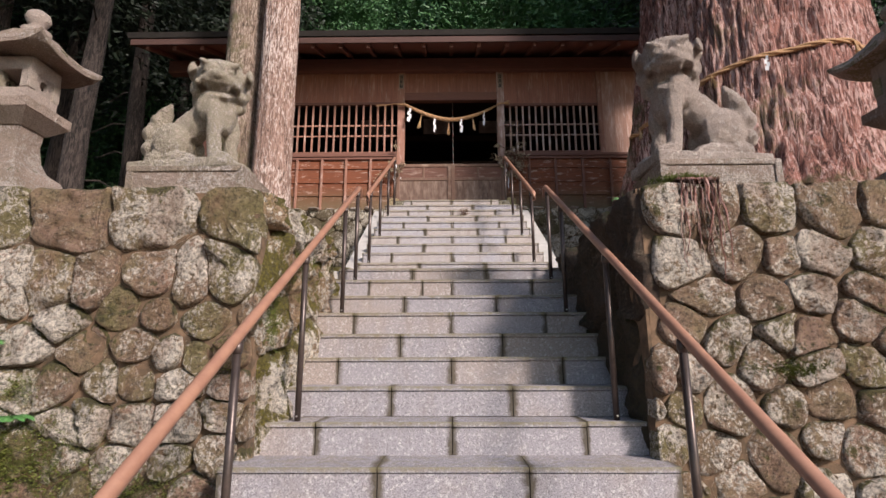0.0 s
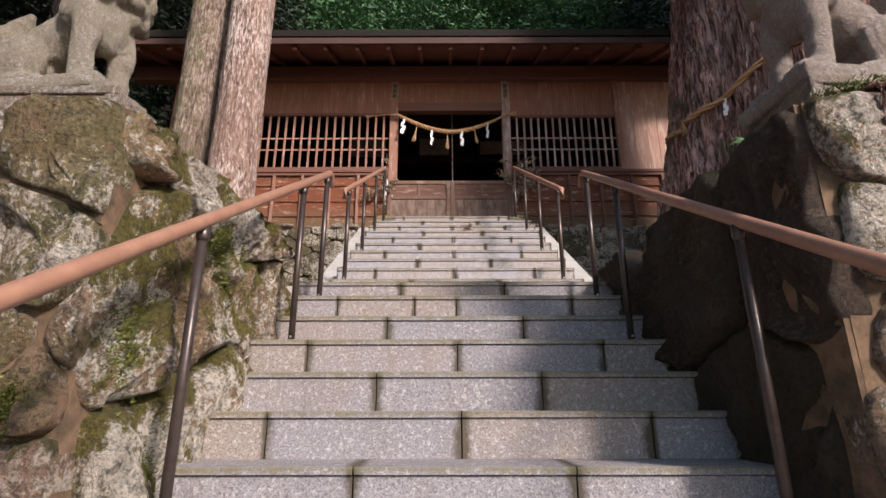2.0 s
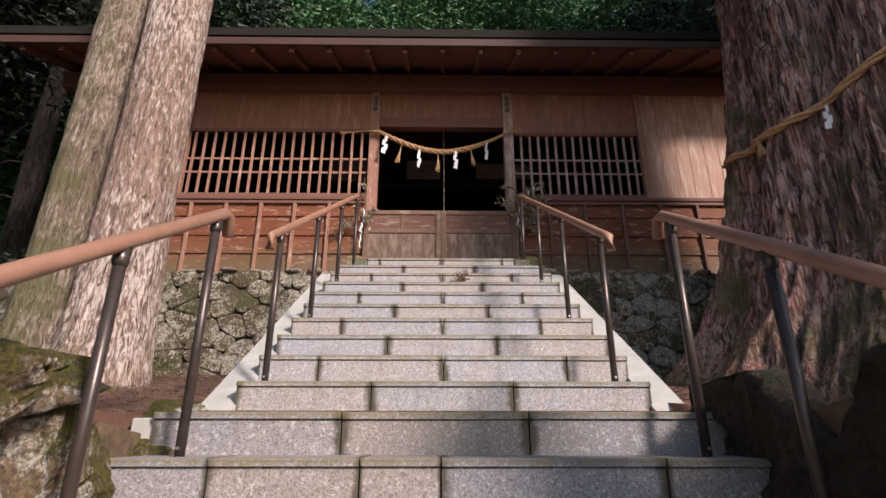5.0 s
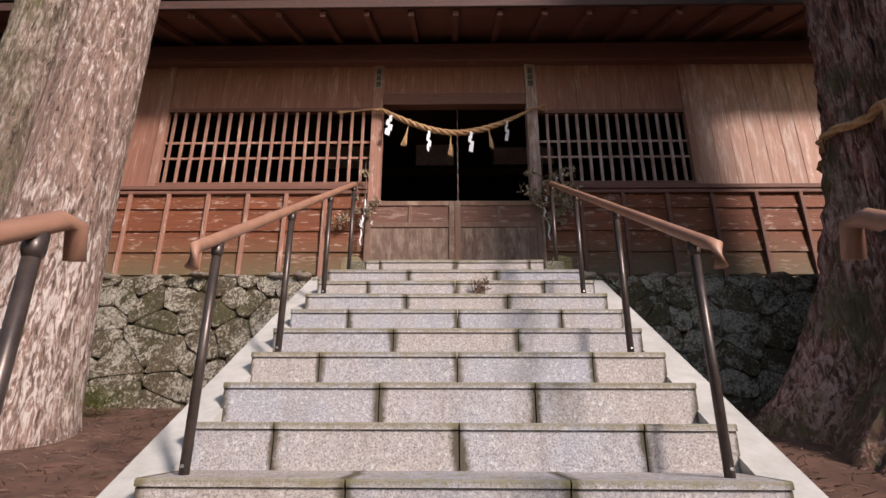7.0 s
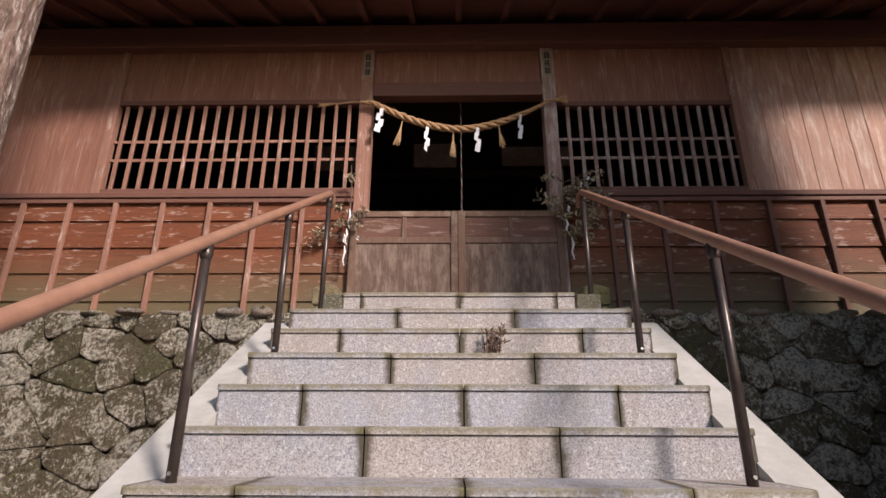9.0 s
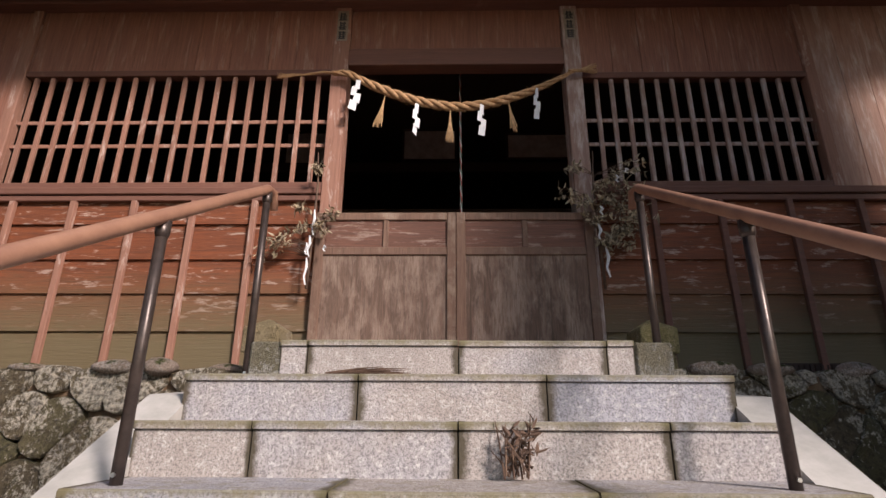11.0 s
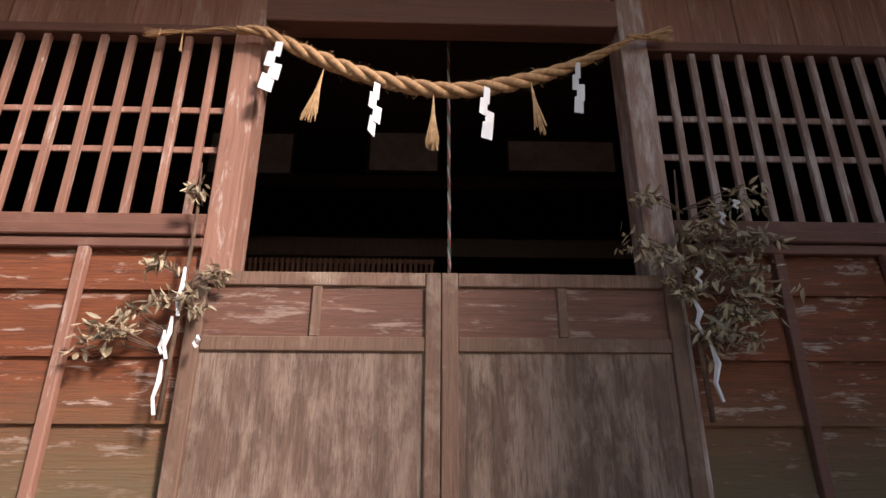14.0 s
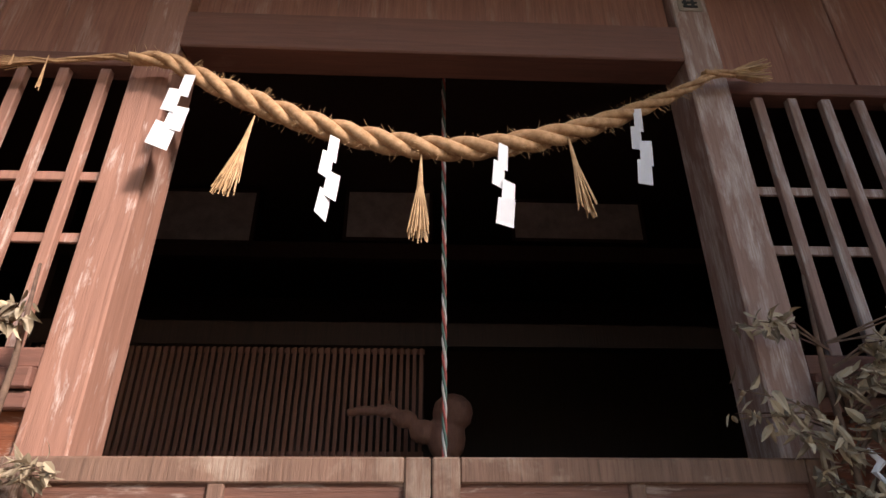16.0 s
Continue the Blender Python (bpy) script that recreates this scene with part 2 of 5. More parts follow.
WOOD_H = wood_material("red painted clapboards", (0.28, 0.078, 0.026), (0.12, 0.04, 0.02), (0.66, 0.50, 0.42), (1.2, 30, 30), (0.565, 0.63), low=((0.14, 0.105, 0.055), 4.45, 5.05), dirt=0.75, flecks=(1.4, 1.4, 6), bumpy=0.9)
# paler east boards: the sun patch there is put into their bleached colour
WOOD_PALE = wood_material("bleached cedar boards with sun patch in colour", (0.56, 0.34, 0.26), (0.38, 0.19, 0.135), (0.80, 0.64, 0.56), (30, 30, 1.2), (0.5, 0.64), dirt=0.45, flecks=(4, 4, 0.6))
WOOD_GREY = wood_material("bleached grey brown wood", (0.40, 0.255, 0.205), (0.27, 0.155, 0.12), (0.70, 0.60, 0.55), (30, 30, 1.2), (0.47, 0.60), flecks=(5, 5, 0.9))
WOOD_BEAM = wood_material("aged cedar beam", (0.23, 0.10, 0.07), (0.15, 0.07, 0.05), (0.30, 0.18, 0.13), (1.2, 30, 30))
WOOD_POST = wood_material("aged cedar post", (0.40, 0.20, 0.14), (0.27, 0.13, 0.09), (0.66, 0.50, 0.43), (30, 30, 1.2), (0.55, 0.64), flecks=(5, 5, 1.2))
WOOD_DOOR = wood_material("grey brown door board", (0.21, 0.125, 0.088), (0.085, 0.05, 0.034), (0.38, 0.27, 0.21), (18, 18, 1.4), (0.44, 0.60), bumpy=1.0, dirt=0.7, flecks=(3, 3, 0.9))
PANEL = wood_material("brown door panel", (0.23, 0.10, 0.064), (0.12, 0.058, 0.042), (0.52, 0.38, 0.31), (1.2, 24, 24), (0.55, 0.64), bumpy=0.8, dirt=0.6, flecks=(1.2, 1.2, 7))
DOOR_FRAME = wood_material("dark brown door frame", (0.25, 0.14, 0.095), (0.15, 0.085, 0.057), (0.44, 0.33, 0.25), (24, 24, 1.2), (0.52, 0.66), bumpy=0.8, dirt=0.55)
# near black: the closed room's lack of light is put into this colour
WOOD_DARK = wood_material("near black wood with room dimness in its colour", (0.06, 0.027, 0.019), (0.035, 0.018, 0.012), (0.08, 0.04, 0.03), (20, 20, 1.0))
ROOFWOOD = wood_material("smoke dark eave wood", (0.28, 0.12, 0.085), (0.16, 0.07, 0.052), (0.36, 0.19, 0.145), (1.2, 30, 30))
FASCIA = wood_material("dark weathered fascia", (0.11, 0.052, 0.04), (0.06, 0.03, 0.024), (0.17, 0.10, 0.08), (1.2, 30, 30))
ROOFING = plain_material("dark bark roofing", (0.035, 0.028, 0.024), (0.02, 0.017, 0.015), 20, 0.95)
RAIL = plain_material("faded orange brown rail cover", (0.35, 0.185, 0.12), (0.27, 0.135, 0.09), 9, 0.5)
RAIL_POST = plain_material("brown painted steel post", (0.10, 0.075, 0.065), (0.06, 0.045, 0.04), 14, 0.35, 0.5)
BARK = bark_material("cedar bark", (0.42, 0.27, 0.215), (0.24, 0.15, 0.115), (0.74, 0.62, 0.56), 0.02, (42, 42, 9), moss_at=0.07)
BARK_SIDE = bark_material("mossy cedar bark", (0.30, 0.21, 0.16), (0.17, 0.12, 0.085), (0.50, 0.40, 0.33), 0.04, (42, 42, 9), moss_at=0.14)
BARK_OLD = bark_material("old cedar bark", (0.40, 0.18, 0.14), (0.13, 0.056, 0.044), (0.62, 0.41, 0.36), 0.0, (30, 30, 3.2), moss_at=0.09)
# bark of the forest trunks, darkened to hold the shade they stand in
BARK_FAR = bark_material("far trunk bark with forest shade in its colour", (0.045, 0.032, 0.027), (0.018, 0.014, 0.012), (0.08, 0.06, 0.052))
LEAF = leaf_material("cedar foliage", (0.025, 0.075, 0.028), (0.075, 0.19, 0.06))
# darkened copy of the foliage: deep forest shade is put into its colour
LEAF_SHADE = leaf_material("foliage with forest shade in its colour", (0.008, 0.015, 0.008), (0.018, 0.032, 0.014))
MOSS = leaf_material("bright moss", (0.08, 0.10, 0.016), (0.16, 0.175, 0.033))
FERN = leaf_material("fern green", (0.07, 0.20, 0.05), (0.12, 0.28, 0.08))
DRY = leaf_material("dry olive leaves", (0.15, 0.11, 0.07), (0.56, 0.45, 0.30))
TWIG = plain_material("dead brown twigs", (0.17, 0.105, 0.07), (0.08, 0.045, 0.032), 20, 0.9)
STRAW = plain_material("rice straw rope", (0.56, 0.34, 0.18), (0.34, 0.185, 0.085), 40, 0.85, 0, 0.6)
STRAW_PALE = plain_material("golden straw tassel", (0.64, 0.42, 0.22), (0.42, 0.25, 0.12), 30, 0.75)
PAPER = plain_material("white folded paper", (0.82, 0.81, 0.82), (0.74, 0.73, 0.75), 10, 0.7, 0, 0.05)
AGED = plain_material("aged yellowed paper", (0.34, 0.27, 0.21), (0.24, 0.19, 0.15), 12, 0.8)
INK = plain_material("black ink", (0.02, 0.02, 0.02), (0.03, 0.03, 0.03), 10, 0.7)

# ---- helpers for shapes ----
def part(name, bm, material, parent=None, label="", smooth=False, kind="", **tags):
    me = bpy.data.meshes.new(name)
    bm.to_mesh(me)
    bm.free()
    me.materials.append(material)
    if smooth:
        me.polygons.foreach_set("use_smooth", [True] * len(me.polygons))
    ob = new(name, me)
    ob.parent = parent
    return tagged(ob, label, kind=kind, **tags)


def shared(name, me, parent, place):
    ob = new(name, me)
    ob.parent = parent
    ob.location = place
    return ob


def thing(name, label, category, place=(0, 0, 0), group=""):
    ob = new(name)
    ob.location = place
    ob.empty_display_size = 0.1
    return tagged(ob, label, category, group)


def box(bm, x0, x1, y0, y1, z0, z1, bevel=0.0, origin=(0, 0, 0)):
    """A box; with bevel, its corners are cut."""
    ox, oy, oz = origin
    cs = [(x, y, z) for x in (x0, x1) for y in (y0, y1) for z in (z0, z1)]
    if not bevel:
        vs = [bm.verts.new((x - ox, y - oy, z - oz)) for x, y, z in cs]
        for f in ((0, 1, 3, 2), (4, 6, 7, 5), (0, 4, 5, 1), (2, 3, 7, 6), (0, 2, 6, 4), (1, 5, 7, 3)):
            bm.faces.new([vs[i] for i in f])
        return
    b = min(bevel, (x1 - x0) * 0.3, (y1 - y0) * 0.3, (z1 - z0) * 0.3)
    v = {}
    for i, (x, y, z) in enumerate(cs):
        sx, sy, sz = (1 if x == x0 else -1), (1 if y == y0 else -1), (1 if z == z0 else -1)
        v[i, 0] = bm.verts.new((x - ox, y + sy * b - oy, z + sz * b - oz))
        v[i, 1] = bm.verts.new((x + sx * b - ox, y - oy, z + sz * b - oz))
        v[i, 2] = bm.verts.new((x + sx * b - ox, y + sy * b - oy, z - oz))
    for k, fs in enumerate((((0, 1, 3, 2), (4, 6, 7, 5)), ((0, 4, 5, 1), (2, 3, 7, 6)), ((0, 2, 6, 4), (1, 5, 7, 3)))):
        for f in fs:
            bm.faces.new([v[i, k] for i in f])
    for a, c, k, l in [(i, i | 1, 0, 1) for i in (0, 2, 4, 6)] + [(i, i | 2, 0, 2) for i in (0, 1, 4, 5)] + [(i, i | 4, 1, 2) for i in (0, 1, 2, 3)]:
        bm.faces.new([v[a, k], v[c, k], v[c, l], v[a, l]])
    for i in range(8):
        bm.faces.new([v[i, 0], v[i, 1], v[i, 2]])


def boxed(name, dims, material, parent=None, bevel=0.006, label="", **tags):
    bm = bmesh.new()
    box(bm, *dims, bevel)
    bmesh.ops.recalc_face_normals(bm, faces=bm.faces)
    return part(name, bm, material, parent, label, **tags)


def prism(bm, pts, x0, x1):
    """Extrudes a profile of (y, z) along x."""
    a = [bm.verts.new((x0, y, z)) for y, z in pts]
    b = [bm.verts.new((x1, y, z)) for y, z in pts]
    n = len(pts)
    for i in range(n):
        bm.faces.new([a[i], a[(i + 1) % n], b[(i + 1) % n], b[i]])
    bm.faces.new(a)
    bm.faces.new(b[::-1])


def tube(bm, path, radius, sides=8, cap=True):
    """A round tube along the points; radius may be a list."""
    path = [Vector(p) for p in path]
    rings = []
    up = Vector((0.13, 0.31, 0.94))
    for i, p in enumerate(path):
        d = (path[min(i + 1, len(path) - 1)] - path[max(i - 1, 0)]).normalized()
        s = d.cross(up).normalized() if abs(d.dot(up)) < 0.98 else d.cross(Vector((1, 0, 0))).normalized()
        t = d.cross(s)
        r = radius[i] if isinstance(radius, (list, tuple)) else radius
        rings.append([bm.verts.new(p + r * (math.cos(k * math.tau / sides) * s + math.sin(k * math.tau / sides) * t)) for k in range(sides)])
    for a, b in zip(rings, rings[1:]):
        for k in range(sides):
            bm.faces.new([a[k], a[(k + 1) % sides], b[(k + 1) % sides], b[k]])
    if cap:
        bm.faces.new(rings[0][::-1])
        bm.faces.new(rings[-1])


# ---- measures ----
CX = 0.055
LOW_Z, LOW_Y = 2.443, 5.23                     # landing
LOW_RISE = (-0.005, 0.015, 0.010, 0.014, 0.004, 0.006, 0.0, -0.01, -0.015, -0.02, -0.02, -0.02, -0.02)   # uneven risers
LOW = [(LOW_Y - 0.2856 * k - (0.06 if k > 7 else 0), LOW_Z - 0.184 * k + LOW_RISE[k]) for k in range(13)]
UP = [(5.87 + 0.30 * j, LOW_Z + 0.1797 * (j + 1)) for j in range(10)]
FLOOR = 0.05
FACE = 10.08                                   # front of the hall's boards
WALL_TOP = 2.66

# ---- ground ----
def ground_height(x, y):
    if y < 3.35:
        return FLOOR
    side = min(1.0, max(0.0, (abs(x - CX) - 1.1) / 0.25))
    z = 2.55 - 0.12 * min(1, max(0, (y - 3.4) / 1.8)) + max(0, y - 5.4) * 0.155
    if y > 8.5:
        z = 2.9
    z -= 0.1 * max(0, min(1, (abs(x) - 3.5)))
    z += 0.05 * noise.noise(Vector((x * 0.8, y * 0.8, 0)))
    if y > 17.5:
        z += min(y - 17.5, 40) * 0.85
    if abs(x) > 9:
        z += min(abs(x) - 9, 30) * 0.35
    stairs = 5.2 < y < 8.6 and abs(x - CX) < 1.2
    if abs(x - CX) < 1.3 and y < 5.62:
        return FLOOR - 0.1
    return z if not stairs else 2.2


def sheet(name, xs, ys, height, material):
    bm = bmesh.new()
    grid = [[bm.verts.new((x, y, height(x, y))) for x in xs] for y in ys]
    for r0, r1 in zip(grid, grid[1:]):
        for i in range(len(xs) - 1):
            bm.faces.new([r0[i], r0[i + 1], r1[i + 1], r1[i]])
    return part(name, bm, material, None, "", True, kind="structure")


def steps_range(a, b, n):
    return [a + (b - a) * i / n for i in range(n + 1)]


xs = steps_range(-90, -8, 16) + steps_range(-7.5, -1.5, 30) + [-1.4, -1.26, -1.2, -1.1, 0, CX + 1.05, CX + 1.15, CX + 1.2, CX + 1.31] + steps_range(1.6, 8, 32) + steps_range(9, 90, 16)
ys = steps_range(-60, -4, 8) + [-2, 0, 2, 3.2, 3.34, 3.36] + steps_range(3.5, 9, 34) + steps_range(9.5, 13, 5) + steps_range(15, 90, 22)
ground = tagged(sheet("ground", xs, ys, ground_height, SOIL), "red brown soil covered with cedar needles", "ground")
# beyond the clearing the soil takes the colour with painted-in shade
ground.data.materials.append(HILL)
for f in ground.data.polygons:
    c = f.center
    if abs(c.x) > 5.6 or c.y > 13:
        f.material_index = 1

# ---- stone walls ----
def voronoi(w, h, size, seed, squash=0.72, jitter=0.31, top=0.0):
    """Cells of a rubble wall: polygons in (u, v), with a course of larger stones along the top."""
    rnd = random.Random(seed)
    pts = []
    v = -size * squash * 0.5
    levels = []
    while v < h - top - size * squash * 0.3:
        levels.append((v, size))
        v += size * squash
    levels.append((h - top * 0.5, max(size, top)))
    levels.append((h + top * 0.5 + size * 0.3, max(size, top)))
    for v, s in levels:
        u = -s * rnd.uniform(0.2, 0.9)
        while u < w + s:
            j = 0.1 if top and v > h - top else jitter
            pts.append((u + rnd.uniform(-jitter, jitter) * s, v + rnd.uniform(-j, j) * s * squash * 0.9))
            u += s * rnd.uniform(0.55, 1.5)
    cells = []
    for i, p in enumerate(pts):
        if not (-0.3 * size < p[0] < w + 0.3 * size and -0.3 * size < p[1] < h + 0.3 * size):
            continue
        poly = [(0, 0), (w, 0), (w, h), (0, h)]
        for q in pts:
            if q is p or abs(q[0] - p[0]) > 3 * size or abs(q[1] - p[1]) > 3 * size:
                continue
            mx, my, dx, dy = (p[0] + q[0]) / 2, (p[1] + q[1]) / 2, q[0] - p[0], q[1] - p[1]
            out = []
            for a, b in zip(poly, poly[1:] + poly[:1]):
                da, db = (a[0] - mx) * dx + (a[1] - my) * dy, (b[0] - mx) * dx + (b[1] - my) * dy
                if da <= 0:
                    out.append(a)
                if da * db < 0:
                    k = da / (da - db)
                    out.append((a[0] + k * (b[0] - a[0]), a[1] + k * (b[1] - a[1])))
            poly = out
            if len(poly) < 3:
                break
        if len(poly) >= 3:
            area = abs(sum(a[0] * b[1] - b[0] * a[1] for a, b in zip(poly, poly[1:] + poly[:1]))) / 2
            if area > size * size * 0.015:
                cells.append(poly)
    return cells


def stone_in(poly, to_world, seed, gap=0.005, bulge=0.042, rough=0.026, edge=0.05):
    """One stone that fills a cell: rings from the joint to a bulging middle."""
    bm = bmesh.new()
    cx, cy = sum(p[0] for p in poly) / len(poly), sum(p[1] for p in poly) / len(poly)
    size = math.sqrt(sum((p[0] - cx) ** 2 + (p[1] - cy) ** 2 for p in poly) / len(poly))
    ring = []
    for a, b in zip(poly, poly[1:] + poly[:1]):
        n = max(1, int(math.dist(a, b) / edge))
        for k in range(n):
            ring.append((a[0] + (b[0] - a[0]) * k / n, a[1] + (b[1] - a[1]) * k / n))
    ring = [(u + 0.030 * noise.noise(Vector((u * 4, v * 4, 3.3))) + 0.012 * noise.noise(Vector((u * 13, v * 13, 1.3))), v + 0.030 * noise.noise(Vector((u * 4, v * 4, 8.1))) + 0.012 * noise.noise(Vector((u * 13, v * 13, 6.3)))) for u, v in ring]
    for _ in range(1):                            # rounded corners
        ring = [((ring[i - 1][0] + 2 * ring[i][0] + ring[(i + 1) % len(ring)][0]) / 4, (ring[i - 1][1] + 2 * ring[i][1] + ring[(i + 1) % len(ring)][1]) / 4) for i in range(len(ring))]
    gap *= random.Random(seed + 5).uniform(0.3, 1.7)
    levels = ((1.0 - gap / size, -0.10), (1.0 - gap / size, -0.01), (0.965 - gap / size, 0.5), (0.90, 0.82), (0.74, 0.95), (0.55, 1.0), (0.3, 1.0))
    amp = bulge * random.Random(seed).uniform(0.55, 1.3)
    rings = []
    for s, d in levels:
        rr = []
        for u, v in ring:
            uu, vv = cx + (u - cx) * s, cy + (v - cy) * s
            q = Vector((uu * 5, vv * 5, seed * 1.7))
            dd = d * amp if d >= 0 else d
            if d > 0:
                dd += rough * (noise.noise(q) * 1.8 + 1.2 * noise.noise(q * 2.7) + 0.9 * noise.noise(q * 6.0))
                uu += 0.4 * rough * noise.noise(q + Vector((9, 0, 0)))
            rr.append(bm.verts.new(to_world(uu, vv, dd)))
        rings.append(rr)
    n = len(ring)
    for a, b in zip(rings, rings[1:]):
        for i in range(n):
            bm.faces.new([a[i], a[(i + 1) % n], b[(i + 1) % n], b[i]])
    mid = bm.verts.new(to_world(cx, cy, amp * 1.02))
    for i in range(n):
        bm.faces.new([rings[-1][i], rings[-1][(i + 1) % n], mid])
    bmesh.ops.recalc_face_normals(bm, faces=bm.faces)
    return bm


def rubble(core, cells, to_world, material, seed, keep=lambda u, v: True, **kw):
    for i, poly in enumerate(cells):
        cx, cy = sum(p[0] for p in poly) / len(poly), sum(p[1] for p in poly) / len(poly)
        if keep(cx, cy):
            part("stone", stone_in(poly, to_world, seed + i, **kw), material, core, smooth=True)


def core_wall(name, label, outline, material, thick, axis):
    """The body behind the stones: a prism over an outline, thick along the axis."""
    bm = bmesh.new()
    a = [bm.verts.new(p) for p in outline]
    d = Vector(axis) * thick
    b = [bm.verts.new(Vector(p) + d) for p in outline]
    n = len(a)
    for i in range(n):
        bm.faces.new([a[i], a[(i + 1) % n], b[(i + 1) % n], b[i]])
    bm.faces.new(a)
    bm.faces.new(b[::-1])
    bmesh.ops.recalc_face_normals(bm, faces=bm.faces)
    return part(name, bm, material, None, label, kind="structure", category="stone wall")


LX, RX, FY = -1.15, 1.17, 3.10                 # inner faces of the side walls, front of the walls
side_top = [(3.1, 2.60), (3.9, 2.55), (4.6, 2.48), (5.45, 2.37)]
def top_at(y, pts):
    for (a, za), (b, zb) in zip(pts, pts[1:]):
        if y <= b:
            return za + (zb - za) * max(0, (y - a) / (b - a))
    return pts[-1][1]


wall_fl = core_wall("retaining_wall_west", "rubble retaining wall of rough brown stones with moss", [(-8, FY + 0.012, 0), (LX - 0.012, FY + 0.012, 0), (LX - 0.012, FY + 0.012, 2.55), (-8, FY + 0.012, 2.55)], JOINT, 0.3, (0, 1, 0))
wall_fr = core_wall("retaining_wall_east", "rubble retaining wall of rough brown stones", [(RX + 0.01, FY + 0.012, 0), (8, FY + 0.012, 0), (8, FY + 0.012, 2.56), (RX + 0.01, FY + 0.012, 2.56)], JOINT, 0.3, (0, 1, 0))
prof = [(y, top_at(y, side_top) - 0.04) for y, _ in side_top]
wall_il = core_wall("stair_side_wall_west", "mossy rubble side wall along the steps", [(LX - 0.03, 3.13, 0)] + [(LX - 0.03, 5.45, 0)] + [(LX - 0.03, y, z) for y, z in reversed(prof)], JOINT, 0.3, (-1, 0, 0))
wall_ir = core_wall("stair_side_wall_east", "rubble side wall along the steps, shade put into its dark stone", [(RX + 0.03, 3.13, 0), (RX + 0.03, 5.45, 0)] + [(RX + 0.03, y, z) for y, z in reversed(prof)], JOINT, 0.3, (1, 0, 0))
PY0, PY1, PZ0, PZ1 = 8.42, 8.70, 2.8, 4.12
platform = core_wall("stone_platform", "old lichen covered stone base of the hall", [(-6.2, PY0 + 0.05, PZ0 - 0.3), (6.2, PY0 + 0.05, PZ0 - 0.3), (6.2, PY1 + 0.03, PZ1 - 0.03), (-6.2, PY1 + 0.03, PZ1 - 0.03)], JOINT, 7.5, (0, 1, 0))

# ---- steps ----
def step_profile(y0, z0, y1, z1):
    """A step's stone: riser, a groove under the nosing, tread."""
    return [(y0 + 0.012, z0), (y0 + 0.012, z1 - 0.032), (y0 + 0.018, z1 - 0.029), (y0, z1 - 0.026), (y0, z1 - 0.006), (y0 + 0.006, z1), (y1 + 0.03, z1 + 0.0), (y1 + 0.03, z0)]


def flight(name, label, rows, drop, half, seed, last_depth, spans, stone=GRANITE):
    stairs = thing(name, label, "stone steps")
    rnd = random.Random(seed)
    order = sorted(rows, key=lambda p: p[0])
    for i, (y, z) in enumerate(order):
        y1 = order[i + 1][0] if i + 1 < len(order) else y + last_depth
        joints = spans[i % len(spans)]
        w = half(i)
        mid, wide = (CX - 0.025, 0.10 if i < 8 else 0.0) if stone is not GRANITE else (CX, 0.0)
        cuts = [mid - w - wide] + [mid + j for j in joints if -w + 0.12 < j < w - 0.12] + [CX + w]
        for a, b in zip(cuts, cuts[1:]):
            bm = bmesh.new()
            dz = rnd.uniform(-0.0015, 0.0015)
            prism(bm, [(p, q + dz) for p, q in step_profile(y, z - drop, y1, z)], a + 0.003 - (a + b) / 2, b - 0.003 - (a + b) / 2)
            bmesh.ops.recalc_face_normals(bm, faces=bm.faces)
            ob = part("step_block", bm, stone, stairs)
            ob.location = ((a + b) / 2, rnd.uniform(-0.002, 0.002), 0)
    return stairs


low_rows = LOW
low = flight("lower_flight", "pale speckled granite steps between rough stone walls", low_rows, 0.19, lambda i: 1.16, 3, 0.66,
             [[-0.41, 0.39], [-0.83, -0.01, 0.79]] * 5 + [[-0.43, 0.40], [-0.80, -0.28, 0.0, 0.78], [-0.40, 0.36]], GRANITE_LOW)
up = flight("upper_flight", "pale speckled granite steps up to the hall", UP, 0.19, lambda i: 1.11 if i < 9 else 0.83, 4, 0.5,
            [[-0.39, 0.37], [-0.75, 0.0, 0.74], [-0.37, 0.36], [-0.74, 0.0, 0.72], [-0.38, 0.37], [-0.72, 0.01, 0.70], [-0.36, 0.38], [-0.70, 0.0, 0.71], [-0.4, 0.36], [-0.70, 0.01, 0.70]])
boxed("step_foundation", (CX - 1.08, CX + 1.08, 5.4, 8.9, 2.2, 2.45), JOINT, up, 0)
boxed("landing_slab", (CX - 0.84, CX + 0.84, 9.06, 10.0, 4.0, 4.20), GRANITE, up, 0.004)
bm = bmesh.new()
for (y, z), (y2, z2) in zip(sorted(LOW), sorted(LOW)[1:]):
    box(bm, CX - 1.1, CX + 1.1, y + 0.1, 5.8, z - 0.3, z - 0.19)
part("step_core", bm, JOINT, low)
bm = bmesh.new()
for y, z in UP:
    box(bm, CX - 0.8, CX + 0.8, y + 0.1, 9.0, z - 0.35, z - 0.19)
part("step_core", bm, JOINT, up)
for side in (-1, 1):
    x0, x1 = sorted((CX + side * 1.10, CX + side * 1.285))
    bm = bmesh.new()
    y0, y1 = 5.62, 8.35
    line = lambda y: 2.6245 + (y - 5.87) * 0.599 - 0.13
    prism(bm, [(y0, 2.3), (y0, line(y0)), (y1, line(y1)), (8.72, line(y1) + 0.03), (8.72, 2.3)], x0, x1)
    bmesh.ops.recalc_face_normals(bm, faces=bm.faces)
    part("stringer", bm, CONCRETE, up, "pale cement stringer beside the steps")
    boxed("landing_kerb", (x0, x1 + (0.03 if side > 0 else 0.0), 5.26, 5.62, 2.1, 2.415), CONCRETE, up, 0.006)

